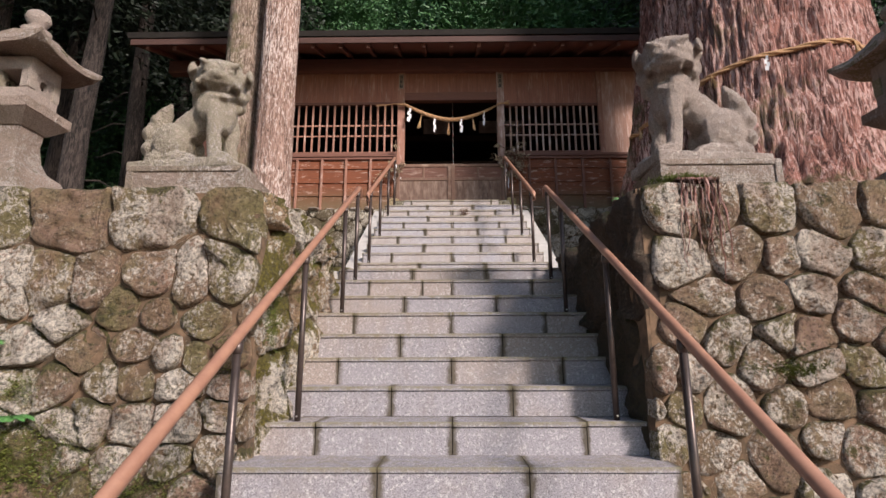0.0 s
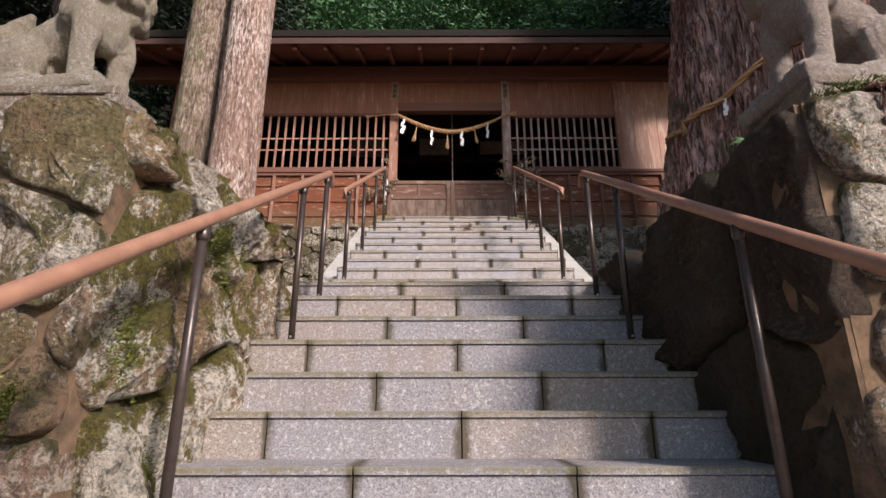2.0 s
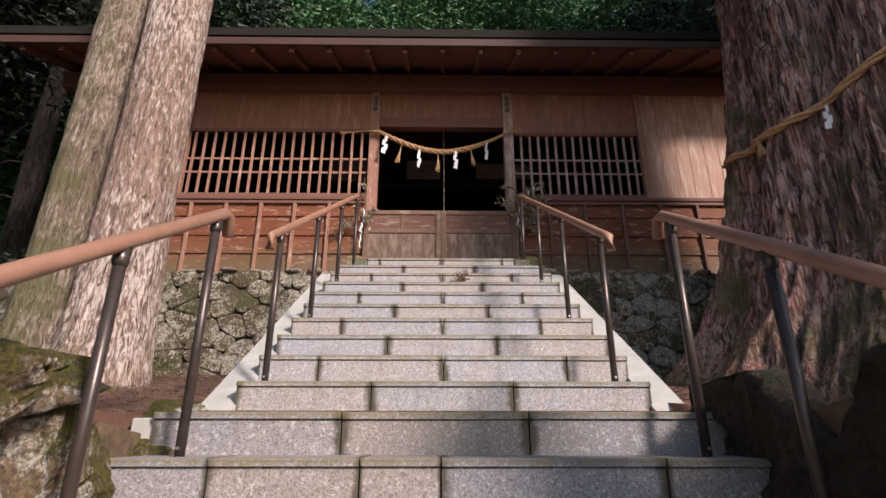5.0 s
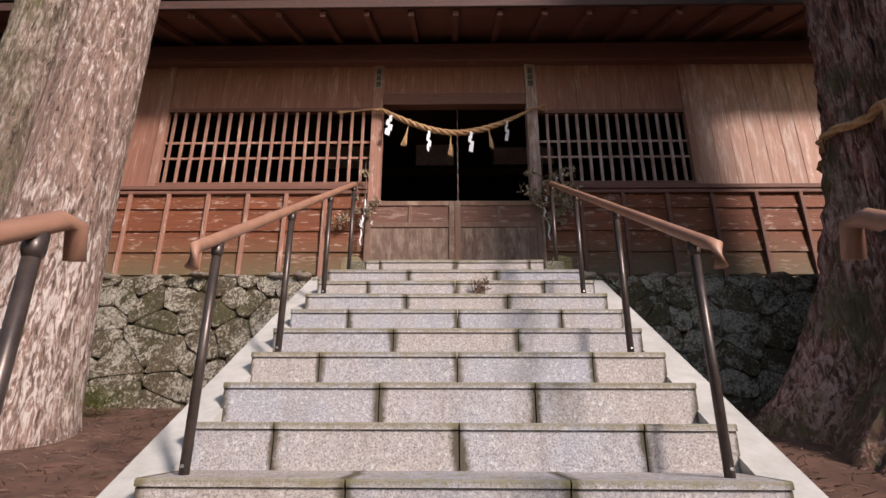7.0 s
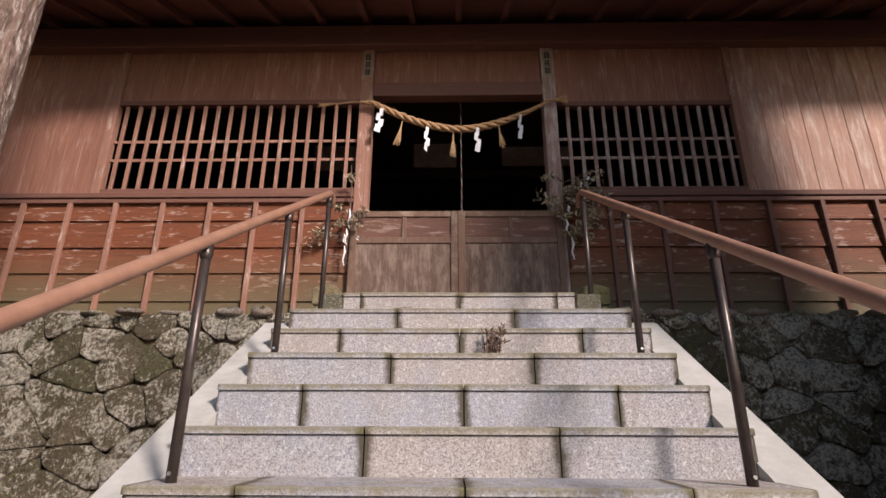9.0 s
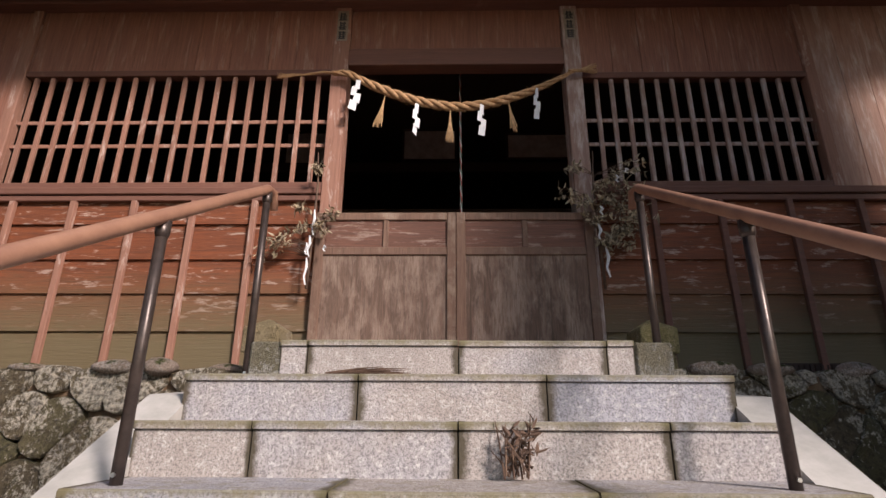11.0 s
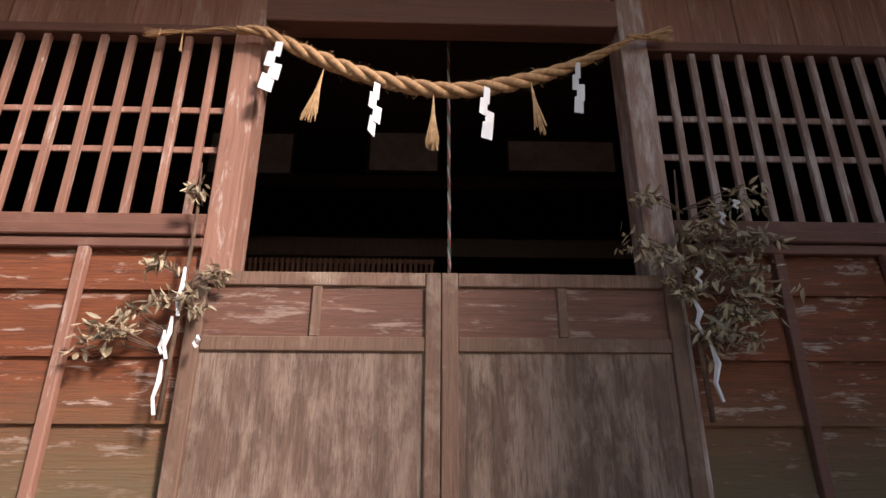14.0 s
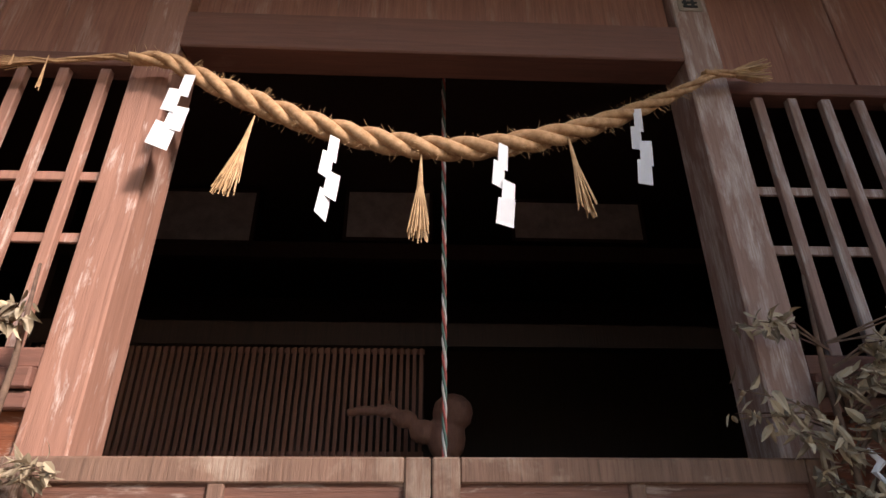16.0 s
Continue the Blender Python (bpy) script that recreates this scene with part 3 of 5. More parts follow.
# ---- railings ----
def railing(name, label, x, line, posts, group):
    r = thing(name, label, "handrail", group=group)
    bm = bmesh.new()
    tube(bm, line, 0.026, 10)
    part("handrail", bm, RAIL, r, "faded orange brown plastic covered rail", smooth=True)
    for y, zb, zt in posts:
        bm = bmesh.new()
        tube(bm, [(x, y, zb - 0.01), (x, y, zt)], 0.019, 10)
        post = part("post", bm, RAIL_POST, r, smooth=True)
        bm = bmesh.new()
        tube(bm, [(x, y, zt - 0.06), (x, y, zt - 0.045), (x, y, zt)], [0.019, 0.025, 0.025], 10)
        part("collar", bm, RAIL_POST, post, smooth=True)
        bm = bmesh.new()
        tube(bm, [(x, y - 0.025, zb + 0.03), (x, y - 0.019, zb + 0.03)], 0.007, 6)
        part("screw", bm, plain_steel, post)
    return r


plain_steel = plain_material("bright screw head", (0.7, 0.7, 0.7), (0.6, 0.6, 0.6), 20, 0.3, 0.9)
def tread(y, rows):
    zs = [z for yy, z in rows if yy <= y]
    return max(zs) if zs else FLOOR


H = 0.83
for side, x in ((0, -0.93), (1, 1.02)):
    def low_rail(y):
        return 3.26 + (y - 5.12) * 0.584
    def up_rail(y):
        return 3.47 + (y - 5.88) * 0.573
    ly = [1.35, 2.3, 3.3, 4.50, 5.08]
    line = [(x, 0.95, low_rail(1.0) - 0.12), (x, 1.0, low_rail(1.0))] + [(x, y, low_rail(y)) for y in (2, 3, 4, 5.14)] + [(x, 5.19, low_rail(5.17) - 0.015), (x, 5.21, low_rail(5.17) - 0.10)]
    railing("lower_railing", "low handrail on thin brown posts beside the lower steps", x, line, [(y, tread(y, LOW), low_rail(y) - 0.02) for y in ly], "handrails of the stairs")
    x -= 0.01
    uy = [5.98, 6.86, 7.75, 8.62]
    line = [(x, 5.80, up_rail(5.84) - 0.10), (x, 5.81, up_rail(5.84) - 0.015), (x, 5.86, up_rail(5.86))] + [(x, y, up_rail(y)) for y in (6.5, 7.5, 8.62)] + [(x, 8.70, up_rail(8.66) - 0.01), (x, 8.72, up_rail(8.66) - 0.10)]
    railing("upper_railing", "handrail on thin brown posts beside the upper steps", x, line, [(y, tread(y, UP) if y < 8.5 else 4.06, up_rail(y) - 0.02) for y in uy], "handrails of the stairs")

# ---- hall ----
hall = thing("shrine_hall", "old wooden shrine hall with lattice windows and weathered red brown boards", "shrine building", (0, FACE, 4.12))
HX0, HX1, HY1 = -5.2, 5.3, 15.6
def hp(name, dims, mat, parent=None, bevel=0.006, label=""):
    """A boxed part of the hall, in world measures."""
    x0, x1, y0, y1, z0, z1 = dims
    ob = boxed(name, (x0, x1, y0 - FACE, y1 - FACE, z0 - 4.12, z1 - 4.12), mat, parent or hall, bevel, label)
    return ob


DL, DR = -0.91, 1.05
posts = {"l": (DL - 0.15, DL), "r": (DR, DR + 0.15)}
for a, b in posts.values():
    hp("post", (a, b, FACE - 0.03, FACE + 0.14, 4.12, 7.6), WOOD_POST if a < 0 else WOOD_GREY)
hp("lintel", (DL, DR, FACE - 0.035, FACE + 0.11, 6.93, 7.11), WOOD_BEAM)
hp("lintel_panel", (DL, DR, FACE + 0.02, FACE + 0.05, 7.11, 7.6), WOOD_V)
hp("eave_beam", (HX0 - 0.8, HX1 + 0.8, FACE - 0.12, FACE + 0.08, 7.58, 7.87), WOOD_BEAM, bevel=0.01)
WL0, WL1, WR0, WR1, WZ0, WZ1 = -3.87, -1.10, 1.235, 3.18, 5.775, 6.84
RZ1 = 6.79                                     # head of the east window


def boards_vertical(x0, x1, z0, z1, n, y=FACE, wood=WOOD_V):
    rnd = random.Random(int(x0 * 100))
    cuts = [x0] + [x0 + (x1 - x0) * (i + rnd.uniform(-0.12, 0.12)) / n for i in range(1, n)] + [x1]
    for a, b in zip(cuts, cuts[1:]):
        dy = rnd.uniform(0, 0.006)
        hp("board", (a + 0.0015, b - 0.0015, y + dy, y + 0.025, z0, z1), wood, bevel=0.003)


boards_vertical(WL0 - 0.0, posts["l"][0], WZ1 + 0.06, 7.6, 9)
boards_vertical(posts["r"][1], WR1 + 0.02, RZ1 + 0.06, 7.6, 7)
boards_vertical(HX0, WL0 - 0.10, 5.72, 7.6, 6)
boards_vertical(WR1 + 0.10, HX1, 5.72, 7.6, 9, wood=WOOD_PALE)
for a, b, top in ((WL0, WL1 + 0.04, WZ1), (WR0 - 0.035, WR1, RZ1)):
    hp("window_head", (a, b, FACE - 0.02, FACE + 0.07, top, top + 0.06), WOOD_BEAM)
    hp("window_sill", (a, b, FACE - 0.02, FACE + 0.07, WZ0 - 0.06, WZ0), WOOD_BEAM)
hp("window_post", (WL0 - 0.10, WL0, FACE - 0.025, FACE + 0.07, 5.72, 7.6), WOOD_POST)
hp("window_post", (WR1, WR1 + 0.10, FACE - 0.025, FACE + 0.07, 5.72, 7.6), WOOD_POST)
for x0, step, n, a, b in ((-3.776, 0.153, 18, WL0, WL1 + 0.04), (1.325, 0.1350, 14, WR0 - 0.035, WR1)):
    stick = WOOD_POST if a < 0 else WOOD_GREY
    lat = hp("lattice", (a, b, FACE + 0.028, FACE + 0.045, 6.365, 6.40), stick, bevel=0.003, label="wooden lattice of upright bars")
    hp("cross_rail", (a, b, FACE + 0.028, FACE + 0.045, 6.13, 6.165), stick, lat, 0.003)
    for i in range(n):
        x = x0 + step * i
        hp("bar", (x - 0.019, x + 0.019, FACE - 0.0, FACE + 0.028, WZ0 + 0.002, (WZ1 if a < 0 else RZ1) - 0.002), stick, lat, 0.003)
for a, b in ((HX0, posts["l"][0]), (posts["r"][1], HX1)):
    hp("belt_rail", (a, b, FACE - 0.05, FACE + 0.05, 5.655, 5.715), WOOD_BEAM)
    hp("belt_moulding", (a, b, FACE - 0.03, FACE + 0.04, 5.60, 5.65), WOOD_BEAM)
    zs = [5.60, 5.413, 5.109, 4.828, 4.53, 4.24, 3.98]
    studs = [-4.66, -4.147, -3.641, -3.124, -2.61, -2.109, -1.60] if a < 0 else [1.68, 2.22, 2.78, 3.35, 3.91, 4.47, 5.0]
    cuts = [a] + studs + [b]
    rnd = random.Random(8)
    for z1, z0 in zip(zs, zs[1:]):
        for c, d in zip(cuts, cuts[1:]):
            bm = bmesh.new()
            t = rnd.uniform(0, 0.004)
            prism(bm, [(-0.004 - t, z0 - 0.012 - 4.12), (0.02 - t, z1 - 4.12), (0.035, z1 - 4.12), (0.035, z0 - 0.012 - 4.12)], c + 0.002, d - 0.002)
            bmesh.ops.recalc_face_normals(bm, faces=bm.faces)
            part("clapboard", bm, WOOD_H, hall)
    for s in studs:
        hp("batten", (s - 0.024, s + 0.024, FACE - 0.04, FACE + 0.0, 3.98, 5.60), WOOD_POST if a < 0 else WOOD_BEAM, bevel=0.004)

# door leaves
mid = (DL - 0.15 + DR + 0.15) / 2 - 0.005
door = thing("half_doors", "closed low double doors of grey brown panelled wood", "door", (mid, FACE - 0.06, 4.34))
for x0, x1 in ((-1.065, mid - 0.002), (mid + 0.002, 1.165)):
    leaf = boxed("door_leaf", (x0 + 0.05 - mid, x1 - 0.05 - mid, 0.02, 0.035, 0.06, 0.80), WOOD_DOOR, door, 0.002, "door leaf with a tall lower panel")
    y0, y1 = 0.0, 0.05
    for a, b in ((x0, x0 + 0.075), (x1 - 0.07, x1)):
        boxed("stile", (a - mid, b - mid, y0, y1, 0.0, 1.14), DOOR_FRAME, leaf, 0.005)
    m0, m1 = x0 + 0.075, x1 - 0.07
    for a, b in ((0.04, 0.10), (0.78, 0.845), (1.075, 1.14)):
        boxed("rail", (m0 - mid, m1 - mid, y0 + 0.004, y1, a, b), DOOR_FRAME, leaf, 0.005)
    c = (m0 + m1) / 2
    boxed("muntin", (c - 0.022 - mid, c + 0.022 - mid, y0 + 0.008, y1, 0.845, 1.075), DOOR_FRAME, leaf, 0.004)
    boxed("upper_panel", (m0 - mid, m1 - mid, 0.022, 0.034, 0.845, 1.075), PANEL, leaf, 0.001)
    for f in (x0 + 0.2, x1 - 0.2):
        boxed("foot", (f - 0.06 - mid, f + 0.06 - mid, 0.0, 0.06, -0.08, 0.035), WOOD_DARK, leaf, 0.01)
hp("threshold", (-1.15, 1.25, FACE - 0.10, FACE + 0.1, 4.204, 4.265), DOOR_FRAME)

# roof
def slope(y):
    return 7.60 + (y - 9.02) * 0.42
roof = thing("hall_roof", "dark thick eaves with exposed rafters", "roof", (0, 9.0, 7.6))
bm = bmesh.new()
EX0, EX1 = -6.24, 6.5
prism(bm, [(9.02 - 9.0, 0.02), (9.0 - 9.0, 0.13), (13.0 - 9.0, 0.16 + 4 * 0.42 + 0.1), (17.2 - 9.0, 0.1), (17.1 - 9.0, 0.0), (13.0 - 9, 0.02 + 4 * 0.42)], EX0, EX1)
bmesh.ops.recalc_face_normals(bm, faces=bm.faces)
part("soffit_boards", bm, ROOFWOOD, roof, "red brown boards over the rafters")
bm = bmesh.new()
prism(bm, [(8.97 - 9.0, 0.14), (8.93 - 9.0, 0.235), (13.0 - 9.0, 0.24 + 4.1 * 0.45), (17.3 - 9.0, 0.24), (17.2 - 9.0, 0.16), (13.0 - 9, 0.3 + 4 * 0.42)], EX0 - 0.05, EX1 + 0.05)
bmesh.ops.recalc_face_normals(bm, faces=bm.faces)
part("bark_roofing", bm, ROOFING, roof, "dark layered roofing")
boxed("fascia", (EX0, EX1, -0.01, 0.03, 0.0, 0.125), FASCIA, roof, 0.005)
i = -11
while i <= 11:
    x = 0.082 + 0.548 * i
    bm = bmesh.new()
    prism(bm, [(0.08, -0.06), (0.08, 0.03), (1.25, 0.03 + 0.42 * 1.17), (1.25, -0.06 + 0.42 * 1.17)], x - 0.035, x + 0.035)
    bmesh.ops.recalc_face_normals(bm, faces=bm.faces)
    part("rafter", bm, ROOFWOOD, roof)
    i += 1

# interior
room = thing("hall_interior", "inner room of wood with its dimness put into the colour", "room", (0, 11, 4.3))
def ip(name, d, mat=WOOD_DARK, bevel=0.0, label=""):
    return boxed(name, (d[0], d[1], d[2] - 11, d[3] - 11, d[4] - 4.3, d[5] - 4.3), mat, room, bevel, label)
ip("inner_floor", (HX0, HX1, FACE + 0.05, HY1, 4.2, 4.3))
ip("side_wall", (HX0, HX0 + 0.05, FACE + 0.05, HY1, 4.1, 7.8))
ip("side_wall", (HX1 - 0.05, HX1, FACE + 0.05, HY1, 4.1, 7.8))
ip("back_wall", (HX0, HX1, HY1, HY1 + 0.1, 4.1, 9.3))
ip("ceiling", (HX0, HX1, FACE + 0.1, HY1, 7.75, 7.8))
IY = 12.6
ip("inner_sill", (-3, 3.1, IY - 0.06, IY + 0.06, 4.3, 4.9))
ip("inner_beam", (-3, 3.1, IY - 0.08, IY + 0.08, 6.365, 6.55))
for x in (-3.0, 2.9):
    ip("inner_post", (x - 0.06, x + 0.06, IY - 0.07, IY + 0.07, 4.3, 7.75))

# ---- trees by the steps ----
def trunk_radius(a, z, z0, r0, r1, z1, lobes, seed, flare, rough, fine=True):
    t = min(1, max(0, (z - z0) / (z1 - z0))) ** 0.8
    r = r0 + (r1 - r0) * t + flare * math.exp(-(z - z0) / 0.75) * (1 + 0.3 * math.sin(a * 4 + seed))
    f = 1 + lobes * noise.noise(Vector((math.cos(a) * 1.6, math.sin(a) * 1.6, z * 0.12 + seed)))
    f += lobes * 0.7 * noise.noise(Vector((math.cos(a) * 4.2, math.sin(a) * 4.2, z * 0.15 + seed)))
    out = r * f
    if fine:
        q = Vector((math.cos(a) * 20 * r0 + z * 0.4, math.sin(a) * 20 * r0, z * 2.0 + seed))
        n = noise.noise(q)
        out += rough * (0.9 - 2.4 * abs(n)) + rough * 0.5 * noise.noise(q * 2.6)
    return out


def trunk_mesh(c0, c1, z0, z1, sides, rings, shape, stretch=(1, 1)):
    bm = bmesh.new()
    rows = []
    for j in range(rings + 1):
        t = (j / rings) ** 1.5
        z = z0 + (z1 - z0) * t
        cx, cy = c0[0] + (c1[0] - c0[0]) * t, c0[1] + (c1[1] - c0[1]) * t
        rows.append([bm.verts.new((cx + stretch[0] * math.cos(k * math.tau / sides) * r, cy + stretch[1] * math.sin(k * math.tau / sides) * r, z))
                     for k in range(sides) for r in (trunk_radius(k * math.tau / sides, z, **shape),)])
    for a, b in zip(rows, rows[1:]):
        for k in range(sides):
            bm.faces.new([a[k], a[(k + 1) % sides], b[(k + 1) % sides], b[k]])
    return bm


twin = thing("twin_cedar", "twin trunked cedar with pale flaking bark and a mossy flank", "tree", (-2.9, 7.15, 2.6))
for (a, b, r0, r1, s) in (((0.31, 0.0), (0.24, 0.1), 0.275, 0.24, 3), ((-0.26, 0.16), (-0.50, 0.35), 0.28, 0.24, 9)):
    shape = dict(z0=-0.2, r0=r0, r1=r1, z1=11.0, lobes=0.05, seed=s, flare=0.16, rough=0.012)
    part("trunk", trunk_mesh(a, b, -0.2, 11.0, 130, 150, shape), BARK if a[0] > 0 else BARK_SIDE, twin, smooth=True)
GC = (4.38, 7.0, 2.6)
giant = thing("giant_cedar", "huge old cedar with deeply furrowed dark red bark", "tree", GC)
GSHAPE = dict(z0=-0.3, r0=1.62, r1=0.85, z1=12.0, lobes=0.13, seed=21.3, flare=0.85, rough=0.055)
GSTRETCH = (1.14, 1.0)
part("trunk", trunk_mesh((0, 0), (0.25, 0.1), -0.3, 12.0, 420, 190, GSHAPE, GSTRETCH), BARK_OLD, giant, smooth=True)
for i, (a, l, r) in enumerate(((2.75, 0.75, 0.22), (3.35, 0.85, 0.26), (3.95, 0.8, 0.24), (4.6, 0.8, 0.26), (5.3, 0.8, 0.24), (2.1, 0.8, 0.24))):
    bm = bmesh.new()
    u = Vector((math.cos(a), math.sin(a), 0))
    base = 1.75
    tube(bm, [u * (base - 0.35) + Vector((0, 0, 0.75)), u * base + Vector((0, 0, 0.38)), u * (base + l * 0.45) + Vector((0, 0, 0.10)), u * (base + l) + Vector((0.05, 0, -0.10))], [r * 0.9, r * 0.9, r * 0.6, r * 0.2], 22)
    bmesh.ops.subdivide_edges(bm, edges=[e for e in bm.edges if e.calc_length() > 0.12], cuts=3)
    for v in bm.verts:
        v.co += Vector((1, 1, 1)) * 0.0 + v.co.normalized() * 0.03 * noise.noise(v.co * 7)
    bmesh.ops.recalc_face_normals(bm, faces=bm.faces)
    part("root", bm, BARK_OLD, giant, smooth=True)


def on_giant(angle, z, out=0.03):
    """A place on the giant cedar's bark, z in the world."""
    t = max(0, (z - GC[2] + 0.3) / 12.3)
    r = max(trunk_radius(angle + d, z - GC[2], **GSHAPE, fine=False) for d in (-0.06, 0, 0.06)) + out
    return Vector((GC[0] + 0.25 * t + math.cos(angle) * r * GSTRETCH[0], GC[1] + 0.1 * t + math.sin(angle) * r, z))


def rope_mesh(path, radius, twist, strands=3, per=7, sides=7):
    """Strands twisted round a line; radius may be a function of 0..1."""
    bm = bmesh.new()
    path = [Vector(p) for p in path]
    n = len(path)
    for s in range(strands):
        pts, rad = [], []
        for i in range((n - 1) * per + 1):
            k, f = divmod(i, per)
            k = min(k, n - 2)
            f = (i - k * per) / per
            p = path[k].lerp(path[k + 1], f)
            d = (path[k + 1] - path[k]).normalized()
            u = d.cross(Vector((0.05, 0.3, 1))).normalized()
            v = d.cross(u)
            r = radius((i / per) / (n - 1)) if callable(radius) else radius
            a = i / per * twist + s * math.tau / strands
            pts.append(p + (u * math.cos(a) + v * math.sin(a)) * r * 0.52)
            rad.append(r * 0.56)
        tube(bm, pts, rad, sides)
    return bm


def tassel_mesh(length, spread, count, seed, lean=0.0, width=0.0022):
    rnd = random.Random(seed)
    bm = bmesh.new()
    for i in range(count):
        a, q = rnd.uniform(0, math.tau), rnd.random() ** 0.6
        l = length * rnd.uniform(0.82, 1.03)
        e = Vector((math.cos(a) * spread * q + lean * l, math.sin(a) * spread * q * 0.6, -l))
        m = Vector((math.cos(a) * spread * q * 0.25 + lean * l * 0.4, math.sin(a) * spread * 0.2 * q, -l * 0.45))
        tube(bm, [(0, 0, 0), m, e], [width, width, width * 0.8], 4, False)
    return bm


def zigzag_paper(height, width, seed, turn=0.0, step=0.34):
    """A folded white paper streamer of four stepped leaves."""
    rnd = random.Random(seed)
    bm = bmesh.new()
    x, z, y = 0.0, 0.0, 0.0
    h = height / 3.4
    for i in range(4):
        s = 1 if i % 2 else -1
        w = width * (0.62 + 0.12 * i)
        tilt = rnd.uniform(-0.3, 0.3) * w
        cs = [(x - w * 0.30, y, z), (x + w * 0.45, y + tilt, z - h * 0.1), (x + w * 0.30, y + tilt, z - h * 1.15), (x - w * 0.48, y, z - h * 0.98)]
        front = [bm.verts.new(c) for c in cs]
        back = [bm.verts.new((c[0], c[1] + 0.0015, c[2])) for c in cs]
        bm.faces.new(front)
        bm.faces.new(back[::-1])
        for k in range(4):
            bm.faces.new([front[k], back[k], back[(k + 1) % 4], front[(k + 1) % 4]])
        x += turn * w * 0.5 + s * width * step * (1 if i < 3 else 0)
        z -= h * 0.78
        y -= 0.006
    bmesh.ops.recalc_face_normals(bm, faces=bm.faces)
    return bm


def fringe(bm, path, radius, count, seed, length=0.03):
    rnd = random.Random(seed)
    for _ in range(count):
        k = rnd.randrange(len(path) - 1)
        p = Vector(path[k]).lerp(Vector(path[k + 1]), rnd.random())
        r = radius(k / (len(path) - 1)) if callable(radius) else radius
        d = Vector((rnd.uniform(-1, 1), rnd.uniform(-0.6, 0.6), rnd.uniform(-1, 1))).normalized()
        p = p + d * r * 0.9
        tube(bm, [p, p + d * length * rnd.uniform(0.3, 1) + Vector((rnd.uniform(-1, 1), 0, 0)) * length * 0.6], [0.0009, 0.0005], 3, False)


# straw rope round the giant cedar
ring = thing("tree_rope", "straw rope tied round the giant cedar", "sacred rope", (GC[0], GC[1], 5.2))
ROPE_Z = [(2.3, 5.0), (3.1, 4.76), (3.4, 4.68), (3.65, 4.73), (3.9, 4.93), (4.2, 5.05), (4.5, 5.10), (4.8, 5.16), (6.0, 5.32), (7.4, 5.25), (8.6, 5.0)]
def rope_z(a):
    """The rope sags towards the steps' side of the trunk."""
    a = a + math.tau if a < 2.3 else a
    for (p, zp), (q, zq) in zip(ROPE_Z, ROPE_Z[1:]):
        if a <= q:
            return zp + (zq - zp) * (a - p) / (q - p)
    return 5.0
rp = []
for i in range(91):
    a = i / 90 * math.tau
    z = sum(rope_z((a + k * 0.05) % math.tau) for k in range(-2, 3)) / 5
    rp.append(on_giant(a, z, 0.035) - Vector(ring.location))
part("rope", rope_mesh(rp, 0.032, 1.2, 3, 5, 6), STRAW, ring, smooth=True)
for a in (3.3, 4.0, 4.9):
    t = part("tassel", tassel_mesh(0.19, 0.07, 26, int(a * 10), 0.2), STRAW_PALE, ring)
    t.location = on_giant(a, rope_z(a), 0.06) - Vector(ring.location)
    t.rotation_euler = (0, 0, a + math.pi / 2)
for a in (3.65, 4.35):
    t = part("paper_streamer", zigzag_paper(0.2, 0.05, int(a * 10)), PAPER, ring)
    t.location = on_giant(a, rope_z(a) - 0.03, 0.07) - Vector(ring.location)
    t.rotation_euler = (0, 0, a + math.pi / 2)

# straw rope over the door
DY = FACE - 0.10
door_rope = thing("door_rope", "thick twisted straw rope hung over the doorway", "sacred rope", (0.06, DY, 6.8))
def hang(x):
    """The rope's height over the doorway."""
    k = (x - 0.10) / 0.99
    return 6.44 + 0.355 * abs(k) ** 1.75 if abs(k) <= 1 else 6.795
line = []
for i in range(47):
    x = -1.02 + i * 2.11 / 46
    line.append((x - 0.06, 0.0, hang(x) - 6.8))
thick = lambda t: 0.012 + 0.028 * min(1, math.sin(math.pi * min(1, max(0.0, t * 0.88 + 0.10))) * 1.25)
bm = rope_mesh(line, thick, 0.95, 3, 7, 9)
part("twisted_rope", bm, STRAW, door_rope, "thick three strand straw rope", smooth=True)
bm = bmesh.new()
fringe(bm, line, thick, 900, 5, 0.032)
part("frayed_straw", bm, STRAW_PALE, door_rope, kind="stuff")
tail = [(-1.08, 0.02, 0.01), (-1.16, 0.03, 0.03), (-1.25, 0.03, 0.02), (-1.36, 0.03, 0.0), (-1.45, 0.03, 0.01), (-1.55, 0.03, -0.01)]
part("rope_end", rope_mesh([(x, y, z) for x, y, z in tail], lambda t: 0.014 * (1 - 0.5 * t), 1.3, 3, 7, 6), STRAW, door_rope, smooth=True)
bm = tassel_mesh(0.22, 0.055, 60, 77)
e = part("rope_end", bm, STRAW_PALE, door_rope)
e.location, e.rotation_euler = (1.03, 0.0, 0.0), (0, radians(-97), 0)
bm = rope_mesh([(1.0, 0, 0), (1.06, 0, 0.003), (1.12, 0, 0.008)], lambda t: 0.02 - 0.006 * t, 1.3, 3, 7, 6)
part("rope_end", bm, STRAW, door_rope, smooth=True)
bm = tassel_mesh(0.22, 0.04, 30, 78)
e = part("rope_end", bm, STRAW, door_rope)
e.location, e.rotation_euler = (-1.36, 0.03, 0.0), (0, radians(88), 0)
for i, (x, ln) in enumerate(((-1.30, 0.16), (-1.42, 0.05))):
    e = part("loose_strand", tassel_mesh(ln, 0.01, 7, 60 + i, 0.05, 0.0016), STRAW, door_rope)
    e.location = (x - 0.06 + 0.0, -0.01, -0.01)
